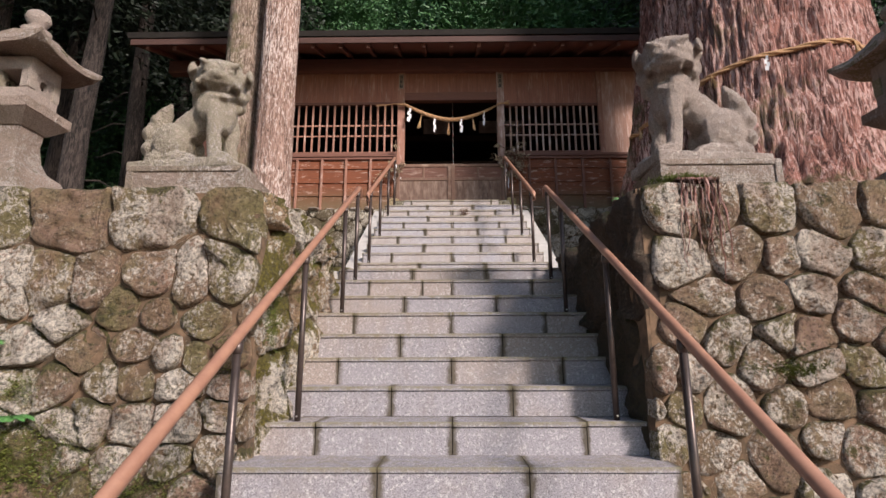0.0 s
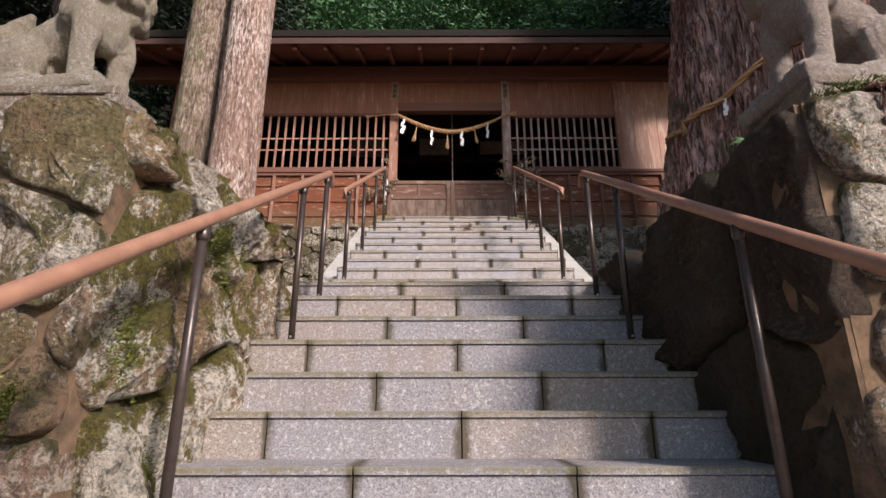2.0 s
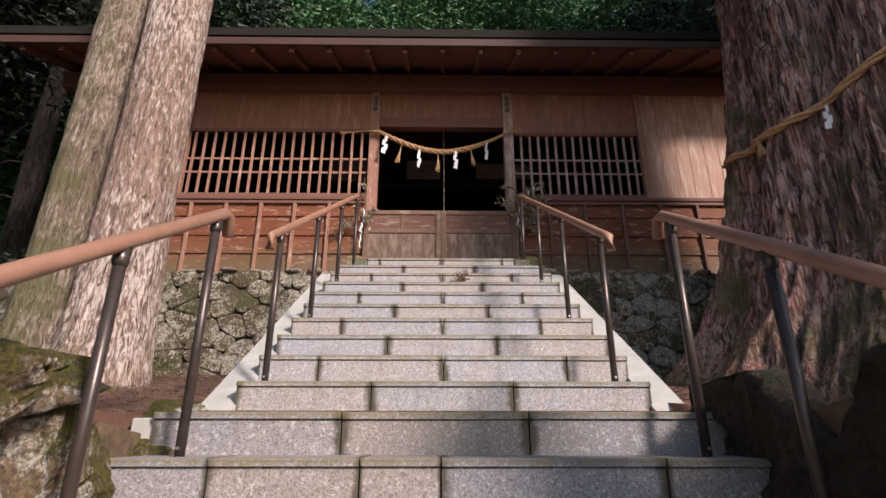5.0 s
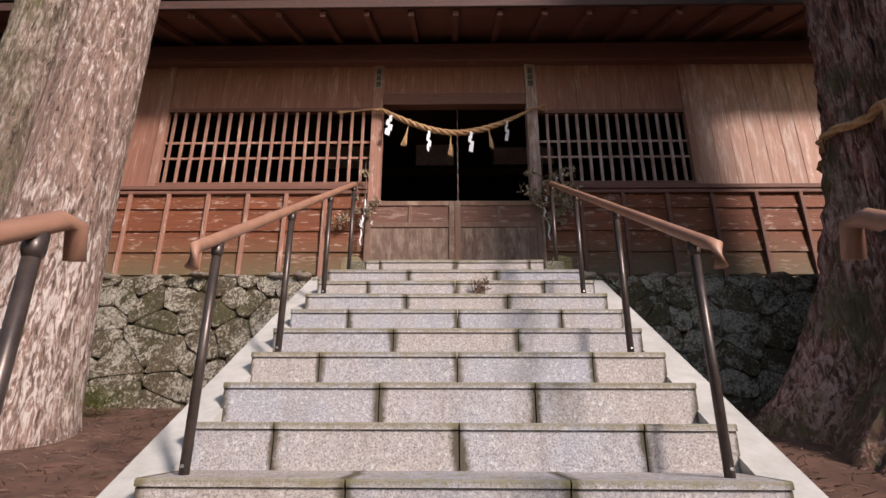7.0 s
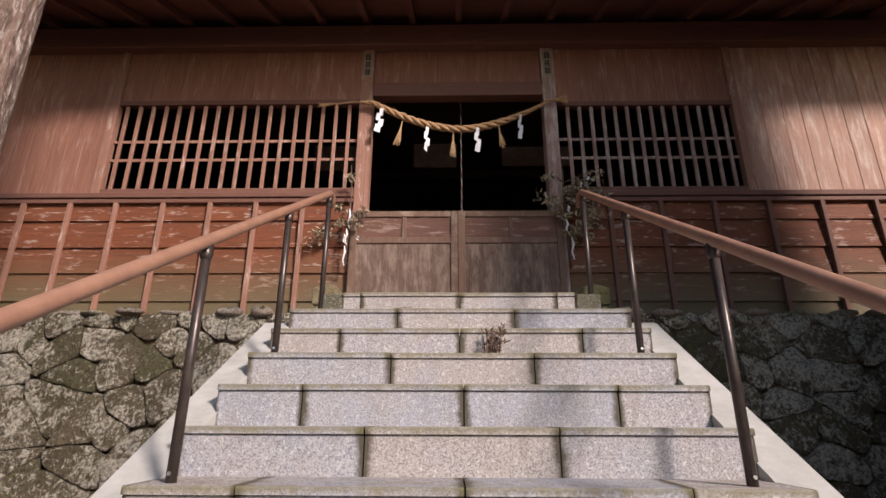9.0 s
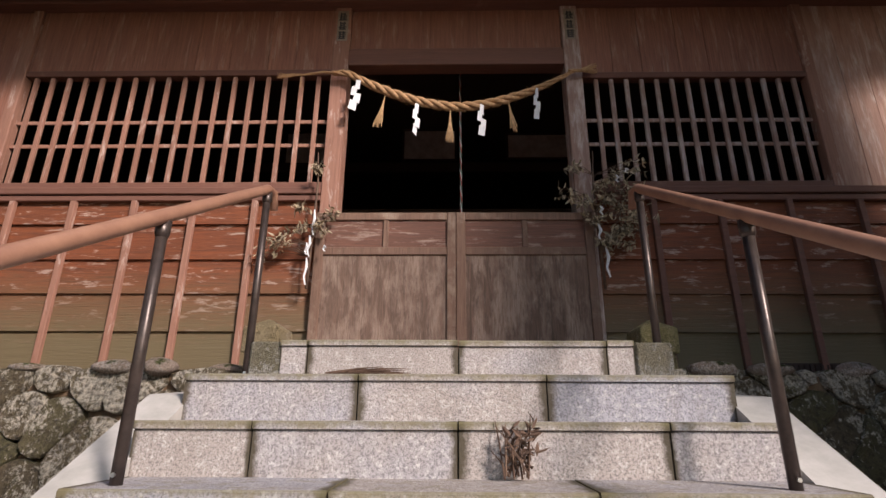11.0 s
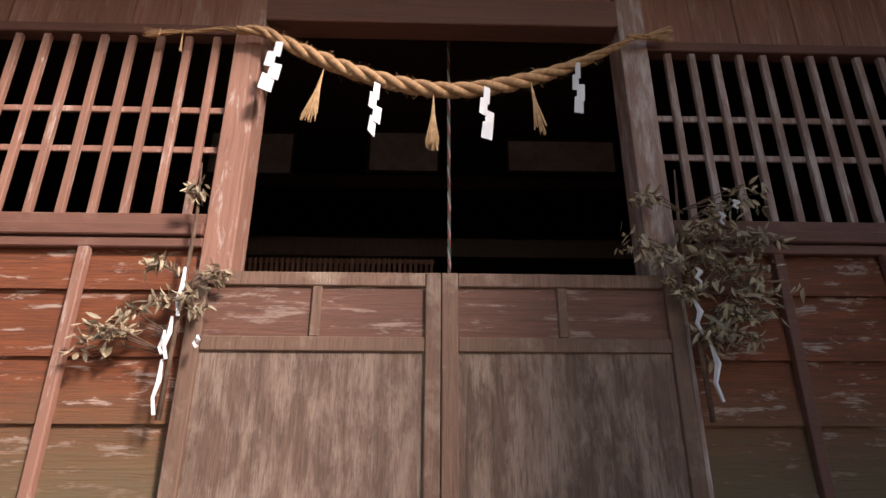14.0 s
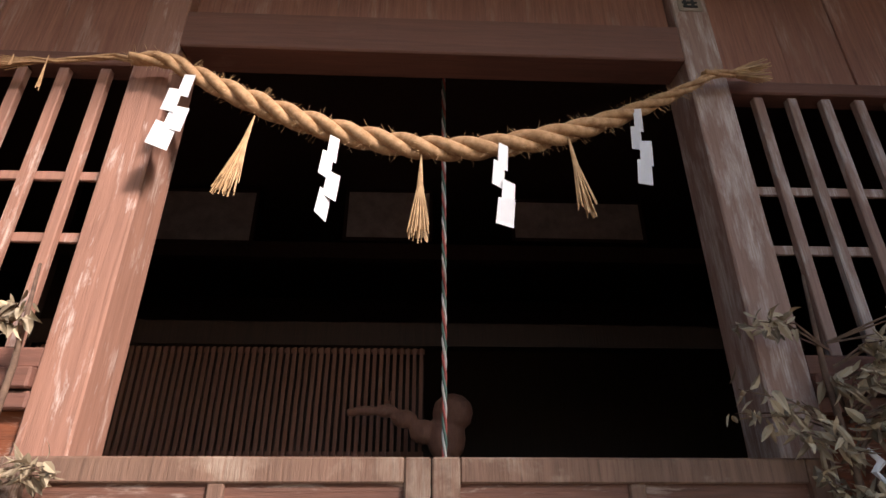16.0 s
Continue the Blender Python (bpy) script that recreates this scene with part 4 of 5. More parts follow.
for i, (x, zt, ln, lean) in enumerate(((-0.547, 6.55, 0.30, -0.20), (0.02, 6.41, 0.31, -0.02), (0.52, 6.50, 0.31, 0.14))):
    t = part("tassel", tassel_mesh(ln, (0.040, 0.038, 0.034)[i], (70, 46, 40)[i], 11 + i, lean, 0.0024), STRAW_PALE, door_rope, "golden straw tassel")
    t.location = (x - 0.06, -0.01, zt - 6.8)
for i, (x, zt, ln, turn) in enumerate(((-0.785, 6.70, 0.31, -0.05), (-0.27, 6.46, 0.31, 0.06), (0.29, 6.45, 0.32, 0.18), (0.765, 6.61, 0.31, 0.2))):
    t = part("paper_streamer", zigzag_paper(ln, (0.085, 0.065, 0.07, 0.055)[i], 31 + i, turn), PAPER, door_rope, "white zigzag paper streamer")
    t.location = (x - 0.06, -0.03, zt - 6.8)
    t.rotation_euler = (0, 0, (0.2, 0.7, 0.2, -0.6)[i])

# bell rope in the doorway
COLOURS = [plain_material("faded red cloth strand", (0.42, 0.10, 0.08), (0.32, 0.08, 0.07), 30, 0.9), plain_material("faded white cloth strand", (0.55, 0.52, 0.5), (0.45, 0.42, 0.4), 30, 0.9), plain_material("faded green cloth strand", (0.12, 0.20, 0.17), (0.08, 0.14, 0.12), 30, 0.9)]
bell = thing("bell_rope", "thin red white and green twisted bell rope hanging in the doorway", "rope", (0.11, FACE + 0.35, 7.6))
for s in range(3):
    bm = bmesh.new()
    tube(bm, [(0.0055 * math.cos(i * 0.6 + s * math.tau / 3) + 0.003 * i / 60, 0.0055 * math.sin(i * 0.6 + s * math.tau / 3), -i * 0.016) for i in range(200)], 0.0052, 5)
    part("strand", bm, COLOURS[s], bell, smooth=True)

# name strips on the posts
for x in (-0.985, 1.125):
    plate = thing("name_strip", "small white paper strip with black brush writing on the post", "paper strip", (x, FACE - 0.032, 7.20), "paper strips on the posts")
    boxed("paper", (-0.05, 0.05, -0.002, 0.0, 0.0, 0.34), AGED, plate, 0)
    rnd = random.Random(5)
    bm = bmesh.new()
    for r in range(3):
        z = 0.02 + r * 0.105
        for k in range(4):
            w = rnd.uniform(0.02, 0.036)
            box(bm, -w, w, -0.0045, -0.002, z + k * 0.022, z + k * 0.022 + 0.011)
        for k in (-0.02, 0.012):
            box(bm, k - 0.005, k + 0.006, -0.0055, -0.002, z, z + 0.085)
    part("brush_marks", bm, INK, plate)

# ---- evergreen offerings by the door ----
def leaf_mesh(bm, base, direction, size, curl, rnd):
    d = Vector(direction).normalized()
    s = d.cross(Vector((rnd.uniform(-1, 1), rnd.uniform(-1, 1), rnd.uniform(-1, 1)))).normalized()
    n = d.cross(s)
    w = size * rnd.uniform(0.13, 0.24)
    rows = []
    for t, k in ((0, 0.15), (0.35, 1.0), (0.7, 0.8), (1.0, 0.05)):
        c = base + d * size * t + n * curl * size * t * t
        rows.append((bm.verts.new(c - s * w * k + n * w * 0.5 * k), bm.verts.new(c), bm.verts.new(c + s * w * k + n * w * 0.5 * k)))
    for a, b in zip(rows, rows[1:]):
        bm.faces.new([a[0], a[1], b[1], b[0]])
        bm.faces.new([a[1], a[2], b[2], b[1]])


def offering(x, seed, clumps, papers, lean):
    o = thing("evergreen_offering", "withered evergreen branch with white paper tied to the door post", "dried branch", (x, FACE - 0.11, 4.95), "dried branches at the door")
    rnd = random.Random(seed)
    bm = bmesh.new()
    tube(bm, [(0, 0, -0.12), (0.01 * lean, 0, 0.3), (0.02 * lean, 0, 0.75), (0, 0, 1.05)], [0.012, 0.011, 0.009, 0.004], 7)
    part("stick", bm, TWIG, o, smooth=True)
    bt, bl = bmesh.new(), bmesh.new()
    for cx, cz, r, n in clumps:
        root = Vector((0.01, 0, min(cz - 0.08, 0.9)))
        for k in range(max(3, n // 9)):
            e = Vector((cx + rnd.gauss(0, r * 0.5), rnd.uniform(-0.10, 0.03), cz + rnd.gauss(0, r * 0.45)))
            m = root.lerp(e, 0.5) + Vector((rnd.gauss(0, 0.02), rnd.gauss(0, 0.02), 0.03))
            tube(bt, [root, m, e], [0.004, 0.003, 0.0015], 4, False)
            for j in range(13):
                p = m.lerp(e, rnd.uniform(0.1, 1.08)) + Vector((rnd.gauss(0, 0.012), rnd.gauss(0, 0.012), rnd.gauss(0, 0.012)))
                leaf_mesh(bl, p, (rnd.uniform(-0.8, 0.8), rnd.uniform(-0.8, 0.3), rnd.uniform(-1.2, 0.5)), rnd.uniform(0.03, 0.062), rnd.uniform(-0.9, 0.9), rnd)
    part("twig_work", bt, TWIG, o, kind="stuff")
    part("leaves", bl, DRY, o, "curled olive brown leaves", kind="stuff")
    for i, (px, pz, l) in enumerate(papers):
        bm = bmesh.new()
        tube(bm, [(px, -0.03, pz), (px + 0.012, -0.05, pz - l * 0.4), (px - 0.006, -0.04, pz - l * 0.7), (px + 0.012, -0.045, pz - l)], [0.006, 0.013, 0.009, 0.007], 4)
        part("paper_ribbon", bm, PAPER, o, "white paper ribbon")


offering(-1.085, 4, [(-0.40, 0.22, 0.10, 40), (-0.24, 0.30, 0.10, 26), (-0.08, 0.55, 0.08, 22), (0.12, 0.36, 0.09, 30), (0.2, 0.50, 0.06, 14), (0.02, 0.90, 0.10, 14), (-0.12, 0.40, 0.08, 20)],
         [(0.02, 0.52, 0.22), (0.0, 0.30, 0.18), (-0.01, 0.12, 0.22), (0.12, 0.22, 0.05), (-0.02, 0.24, 0.1)], 1)
offering(1.20, 8, [(0.22, 0.33, 0.15, 170), (0.28, 0.52, 0.13, 110), (0.38, 0.70, 0.12, 70), (0.05, 0.25, 0.10, 70), (-0.12, 0.58, 0.10, 60), (-0.3, 0.66, 0.06, 22), (-0.2, 0.90, 0.07, 20), (0.15, 0.85, 0.10, 34), (0.42, 0.92, 0.06, 14), (-0.05, 0.42, 0.09, 60), (0.02, 0.72, 0.1, 50), (0.14, 0.62, 0.09, 46)],
         [(0.01, 0.55, 0.08), (-0.02, 0.40, 0.16), (0.02, 0.22, 0.26), (0.16, 0.82, 0.07), (0.24, 0.88, 0.05)], -1)

# debris on the steps
def twig_pile(name, label, place, count, spread, up, seed, length):
    o = thing(name, label, "dead twigs", place)
    rnd = random.Random(seed)
    bm = bmesh.new()
    for i in range(count):
        a = rnd.gauss(0, spread)
        d = Vector((math.cos(a), 0.3 * math.sin(a * 2), abs(math.sin(a)) * up + rnd.uniform(0, up * 0.2)))
        if up > 1:
            d = Vector((math.sin(a) * 0.7, rnd.uniform(-0.05, 0.3), math.cos(a))).normalized()
        l = length * rnd.uniform(0.4, 1)
        p = Vector((rnd.uniform(-0.3, 0.1) * length, rnd.uniform(-0.02, 0.02), rnd.uniform(0.002, 0.02)))
        tube(bm, [p, p + d * l * 0.5 + Vector((0, 0, 0.01)), p + d * l], [0.004, 0.003, 0.0015], 4, False)
    if up > 1:
        bl = bmesh.new()
        for _ in range(70):
            p = Vector((rnd.uniform(-0.05, 0.05), rnd.uniform(-0.02, 0.03), rnd.uniform(0.03, 0.17)))
            leaf_mesh(bl, p, (rnd.uniform(-0.6, 0.9), rnd.uniform(-0.5, 0.3), rnd.uniform(-0.4, 1.0)), rnd.uniform(0.02, 0.045), rnd.uniform(-0.6, 0.6), rnd)
        part("needles", bl, TWIG, o, kind="stuff")
    part("twig_work", bm, TWIG, o, kind="stuff")
twig_pile("cedar_sprig", "dead brown cedar sprig leaning on a step", (0.26, 7.92, 3.703), 15, 0.4, 1.5, 3, 0.2)
twig_pile("fallen_twigs", "small heap of fallen brown twigs on the top step", (-0.45, 8.49, 4.062), 46, 0.22, 0.2, 4, 0.30)

# vent below the boards
vent = thing("floor_vent", "dark louvred vent below the lowest boards", "vent", (2.75, FACE - 0.03, 4.12))
boxed("vent_frame", (-0.36, 0.36, 0.0, 0.02, 0.0, 0.17), WOOD_DARK, vent, 0.003)
for k in range(17):
    boxed("louvre", (-0.33 + k * 0.04, -0.315 + k * 0.04, -0.012, 0.0, 0.015, 0.155), WOOD_DARK, vent, 0)

# stone posts at the top of the steps
POSTSTONE = rock_material("mossy yellowish post stone", (0.50, 0.39, 0.25), (0.36, 0.28, 0.15), (0.62, 0.53, 0.40), 0.0, (0.52, 0.6), fine=90, pits=0.5)
CHEEK = rock_material("mossy granite", (0.36, 0.32, 0.25), (0.26, 0.23, 0.14), (0.52, 0.49, 0.43), 0.02, (0.5, 0.6), fine=130, pits=0.7)
for x0, x1 in ((-0.925, -0.752), (0.892, 1.068)):
    p = thing("cheek_stone", "short square granite stone stained with moss beside the top step", "stone block", ((x0 + x1) / 2, 8.69, 4.03), "stones beside the top step")
    w = (x1 - x0) / 2
    boxed("block", (-w, w, -0.10, 0.09, 0.0, 0.205), CHEEK, p, 0.01)
    side = -1 if x0 < 0 else 1
    p = thing("stone_post", "short square stone post with a low pyramid cap and yellow moss", "stone post", ((x0 + x1) / 2 + side * 0.14, 8.97, 4.012), "posts at the top of the steps")
    w = 0.098
    boxed("shaft", (-0.085, 0.085, -0.095, 0.095, 0.0, 0.20), POSTSTONE, p, 0.008)
    bm = bmesh.new()
    a = [bm.verts.new((sx * w, sy * 0.115, z)) for z in (0.204, 0.338) for sx, sy in ((-1, -1), (1, -1), (1, 1), (-1, 1))]
    t = [bm.verts.new((sx * 0.012, sy * 0.012, 0.395)) for sx, sy in ((-1, -1), (1, -1), (1, 1), (-1, 1))]
    for k in range(4):
        j = (k + 1) % 4
        bm.faces.new([a[k], a[j], a[4 + j], a[4 + k]])
        bm.faces.new([a[4 + k], a[4 + j], t[j], t[k]])
    bm.faces.new(t)
    bm.faces.new(a[:4][::-1])
    bmesh.ops.bevel(bm, geom=list(bm.edges), offset=0.006, segments=1, affect="EDGES")
    part("cap", bm, POSTSTONE, p)

# ---- guardian statues ----
def blob(bm, c, r, rot=(0, 0, 0)):
    m = Matrix.LocRotScale(Vector(c), Euler([radians(a) for a in rot]), Vector(r))
    bmesh.ops.create_icosphere(bm, subdivisions=2, radius=1.0, matrix=m)


def fused(name, bm, voxel, smooth_steps, material, label, category, group):
    """Turns overlapping shapes into one carved body."""
    me = bpy.data.meshes.new(name)
    bm.to_mesh(me)
    bm.free()
    tmp = new("tmp", me)
    mod = tmp.modifiers.new("r", "REMESH")
    mod.mode, mod.voxel_size = "VOXEL", voxel
    sm = tmp.modifiers.new("s", "SMOOTH")
    sm.factor, sm.iterations = 0.5, smooth_steps
    dg = bpy.context.evaluated_depsgraph_get()
    done = bpy.data.meshes.new_from_object(tmp.evaluated_get(dg))
    bpy.data.objects.remove(tmp)
    for v in done.vertices:
        q = v.co * 26
        rump, arm = (v.co - Vector((-0.16, v.co.y, 0.19))).length, (v.co - Vector((0.10, v.co.y, 0.41))).length
        v.co += v.normal * 0.002 * noise.noise(q)
        for d, far in ((rump, 0.12), (arm, 0.07)):
            if d < far and abs(v.normal.y) > 0.6:
                v.co += v.normal * 0.0022 * math.sin(d * 210)
    done.materials.clear()
    done.materials.append(material)
    done.polygons.foreach_set("use_smooth", [True] * len(done.polygons))
    ob = new(name, done)
    return tagged(ob, label, category, group)


def guardian(open_mouth):
    """A seated guardian beast that faces +x, its head turned to the steps' foot."""
    bm = bmesh.new()
    B = lambda *a: blob(bm, *a)
    B((-0.19, 0, 0.19), (0.14, 0.125, 0.165), (0, -12, 0))
    B((-0.06, 0, 0.31), (0.20, 0.105, 0.115), (0, -32, 0))
    B((0.06, 0, 0.39), (0.14, 0.115, 0.14), (0, -25, 0))
    B((0.135, 0, 0.40), (0.095, 0.115, 0.17), (0, -6, 0))
    B((0.12, 0, 0.53), (0.115, 0.115, 0.12))
    for s in (-1, 1):
        B((-0.155, 0.085 * s, 0.165), (0.135, 0.07, 0.145), (0, -25, 0))
        B((-0.07, 0.11 * s, 0.045), (0.13, 0.05, 0.04))
        B((-0.24, 0.11 * s, 0.05), (0.08, 0.05, 0.055))
        for k in (-1, 0, 1):
            B((0.045, 0.11 * s + k * 0.03, 0.03), (0.03, 0.015, 0.024))
        B((0.10, 0.10 * s, 0.41), (0.085, 0.055, 0.11), (0, 10, 0))
        tube(bm, [(0.13, 0.09 * s, 0.40), (0.165, 0.10 * s, 0.29), (0.16, 0.10 * s, 0.19), (0.18, 0.10 * s, 0.05)], [0.068, 0.055, 0.045, 0.047], 14)
        B((0.165, 0.10 * s, 0.25), (0.056, 0.052, 0.04))
        B((0.17, 0.10 * s, 0.14), (0.05, 0.048, 0.03))
        B((0.215, 0.10 * s, 0.04), (0.08, 0.06, 0.04))
        for k in (-1, 0, 1):
            B((0.28, 0.10 * s + k * 0.036, 0.028), (0.03, 0.017, 0.026))
    turn = Matrix.Translation((0.12, -0.02, 0.625)) @ Matrix.Rotation(radians(-62), 4, "Z") @ Matrix.Rotation(radians(20), 4, "Y") @ Matrix.Scale(1.22, 4)
    def HB(c, r, rot=(0, 0, 0), fine=2):
        m = turn @ Matrix.LocRotScale(Vector(c), Euler([radians(a) for a in rot]), Vector(r))
        bmesh.ops.create_icosphere(bm, subdivisions=fine, radius=1.0, matrix=m)
    drop = 0.03 * open_mouth
    HB((-0.015, 0, 0.01), (0.145, 0.14, 0.115))
    HB((0.0, 0, 0.085), (0.115, 0.115, 0.035))              # flat crown
    HB((0.085, 0, -0.015), (0.085, 0.115, 0.045))           # muzzle
    HB((0.13, 0, -0.01), (0.045, 0.095, 0.035))
    HB((0.165, 0, 0.018), (0.028, 0.05, 0.024))             # nose
    HB((0.085, 0, -0.085 - drop), (0.075, 0.085, 0.024), (0, 8 + 12 * open_mouth, 0))
    for s in (-1, 1):
        HB((0.11, 0.052 * s, 0.068), (0.036, 0.062, 0.02), (25 * s, -10, 0))   # brow
        HB((0.125, 0.055 * s, 0.038), (0.022, 0.026, 0.02))                     # eye
        HB((0.162, 0.033 * s, 0.010), (0.02, 0.02, 0.018))
        HB((0.10, 0.10 * s, -0.03), (0.05, 0.022, 0.022))                       # lip corner
        HB((-0.01, 0.155 * s, 0.055), (0.075, 0.016, 0.034), (20 * s, 25, 0))   # ear
        for k in range(4):                                                      # beard curls
            HB((0.05 - 0.045 * k, 0.115 * s, -0.075 - 0.012 * (k % 2)), (0.032, 0.03, 0.034))
            HB((0.03 - 0.045 * k, 0.10 * s, -0.135), (0.03, 0.03, 0.032))
        HB((0.135, 0.05 * s, -0.045), (0.012, 0.012, 0.022))
    for k in range(9):                                       # mane
        a = -1.35 + k * 0.3375
        HB((-0.13 * math.cos(a) - 0.02, 0.145 * math.sin(a), 0.03), (0.034, 0.034, 0.05))
        HB((-0.135 * math.cos(a) - 0.01, 0.135 * math.sin(a), -0.05), (0.032, 0.032, 0.045))
        HB((-0.125 * math.cos(a), 0.12 * math.sin(a), -0.12), (0.03, 0.03, 0.045))
    for k in range(5):
        HB((0.105, -0.05 + 0.025 * k, -0.115 - drop), (0.014, 0.014, 0.024))
    # upright leaf shaped tail with curls at its root
    tube(bm, [(-0.29, 0, 0.08), (-0.33, 0, 0.20), (-0.325, 0, 0.32), (-0.29, 0, 0.42), (-0.245, 0, 0.50)], [0.05, 0.075, 0.08, 0.055, 0.012], 14)
    for s in (-1, 1):
        for c, r in (((-0.335, 0.06, 0.15), 0.06), ((-0.345, 0.065, 0.26), 0.055), ((-0.31, 0.055, 0.36), 0.045), ((-0.27, 0.03, 0.43), 0.03)):
            B((c[0], c[1] * s, c[2]), (r, r * 0.6, r))
            bmesh.ops.create_icosphere(bm, subdivisions=2, radius=r * 0.4, matrix=Matrix.Translation((c[0], (c[1] + r * 0.5) * s, c[2])))
    box(bm, -0.38, 0.33, -0.19, 0.19, -0.055, 0.012)
    return bm


for side, x, y, z, flip, name in ((-1, -1.89, 3.66, 2.915, 1, "sitting closed mouthed stone guardian lion on a plinth"), (1, 1.82, 3.60, 2.91, -1, "sitting open mouthed stone guardian lion on a plinth")):
    st = fused("guardian_lion", guardian(1 if side > 0 else 0), 0.0115, 1, STATUE, name, "stone statue", "guardian statues")
    if flip < 0:
        me = st.data
        me.transform(Matrix.Diagonal((-1, 1, 1, 1)))
        me.flip_normals()
    st.location = (x, y, z)
    st.scale = (1.12, 1.12, 1.13) if side < 0 else (1.20, 1.15, 1.30)
    st.rotation_euler = (0, 0, radians(-8 if side < 0 else 6))
    pl = thing("plinth", "low rectangular stone plinth with a sunken front panel", "stone plinth", (x + 0.02, y, 2.62), "statue plinths")
    bm = bmesh.new()
    box(bm, -0.39, 0.44, -0.25, 0.27, 0.0, 0.235, 0.012)
    part("block", bm, PLINTH, pl)
    bm = bmesh.new()
    for d in ((-0.39, 0.44, -0.262, -0.248, 0.19, 0.23), (-0.39, 0.44, -0.262, -0.248, 0.0, 0.045), (-0.39, -0.34, -0.262, -0.248, 0.045, 0.19), (0.39, 0.44, -0.262, -0.248, 0.045, 0.19)):
        box(bm, *d, 0.004)
    part("panel_frame", bm, PLINTH, pl)

# ---- stone lanterns ----
def lantern(x, y, seed, mirror=1):
    o = thing("stone_lantern", "weathered grey stone lantern with a wide upturned cap", "stone lantern", (x, y, 2.6), "stone lanterns")
    def ring_mesh(levels, sides=4, phase=math.pi / 4, lift=0.0, res=1):
        bm = bmesh.new()
        rows = []
        for r, z in levels:
            row = []
            for k in range(sides):
                a, b = phase + k * math.tau / sides, phase + (k + 1) * math.tau / sides
                p, q = Vector((math.cos(a) * r, math.sin(a) * r, z)), Vector((math.cos(b) * r, math.sin(b) * r, z))
                for j in range(res):
                    t = j / res
                    c = p.lerp(q, t)
                    c.z += lift * (abs(t - 0.5) * 2) ** 3 * (r / levels[0][0]) ** 2 if lift else 0
                    row.append(bm.verts.new(c))
            rows.append(row)
        for a, b in zip(rows, rows[1:]):
            for k in range(len(a)):
                bm.faces.new([a[k], a[(k + 1) % len(a)], b[(k + 1) % len(b)], b[k]])
        bm.faces.new(rows[0][::-1])
        bm.faces.new(rows[-1])
        bmesh.ops.recalc_face_normals(bm, faces=bm.faces)
        return bm
    s2 = math.sqrt(2)
    part("base", ring_mesh([(0.36 * s2, 0), (0.36 * s2, 0.20), (0.33 * s2, 0.24), (0.28 * s2, 0.25), (0.27 * s2, 0.36), (0.24 * s2, 0.43)]), PLINTH, o)
    part("pillar", ring_mesh([(0.235 * s2, 0.43), (0.17 * s2, 0.48), (0.135 * s2, 0.56), (0.115 * s2, 0.70), (0.125 * s2, 0.82)]), PLINTH, o)
    part("shelf", ring_mesh([(0.14 * s2, 0.82), (0.22 * s2, 0.90), (0.25 * s2, 0.93), (0.25 * s2, 1.01), (0.19 * s2, 1.03)]), PLINTH, o)
    bm = bmesh.new()
    box(bm, -0.165, 0.165, -0.165, 0.165, 1.03, 1.14, 0.004)
    fb = part("fire_box", bm, STATUE, o)
    bm = bmesh.new()
    box(bm, -0.165, 0.165, -0.165, 0.165, 1.30, 1.42, 0.004)
    part("lintel", bm, STATUE, fb)
    for d in ((-0.17, -0.09), (0.09, 0.17)):
        for e in ((-0.17, -0.09), (0.09, 0.17)):
            bm = bmesh.new()
            box(bm, d[0], d[1], e[0], e[1], 1.142, 1.298, 0.004)
            part("corner_post", bm, STATUE, fb)
    n = 16
    for sx in (-1, 1):                       # round window in the side panels
        bm = bmesh.new()
        ring_in = [bm.verts.new((sx * 0.155, 0.045 * math.cos(k * math.tau / n), 1.22 + 0.045 * math.sin(k * math.tau / n))) for k in range(n)]
        ring_out = [bm.verts.new((sx * 0.155, max(-0.092, min(0.092, 0.14 * math.cos(k * math.tau / n))), 1.22 + max(-0.082, min(0.082, 0.12 * math.sin(k * math.tau / n))))) for k in range(n)]
        deep = [bm.verts.new((sx * 0.115, v.co.y, v.co.z)) for v in ring_in]
        for k in range(n):
            bm.faces.new([ring_in[k], ring_in[(k + 1) % n], ring_out[(k + 1) % n], ring_out[k]])
            bm.faces.new([ring_in[k], ring_in[(k + 1) % n], deep[(k + 1) % n], deep[k]])
        part("side_panel", bm, STATUE, fb)
    part("cap", ring_mesh([(0.37 * s2, 1.42), (0.375 * s2, 1.455), (0.26 * s2, 1.53), (0.17 * s2, 1.63), (0.11 * s2, 1.72)], lift=0.09, res=8), PLINTH, o, "wide cap with upturned corners")
    bm = bmesh.new()
    tube(bm, [(0, 0, z) for z in (1.70, 1.76, 1.77, 1.80, 1.83, 1.88, 1.93, 1.96, 1.975)], [0.10, 0.115, 0.08, 0.05, 0.075, 0.10, 0.085, 0.045, 0.012], 20)
    part("finial", bm, STATUE, o, "onion shaped stone finial", smooth=True)
lantern(-3.64, 4.02, 1)
lantern(3.92, 4.02, 2)

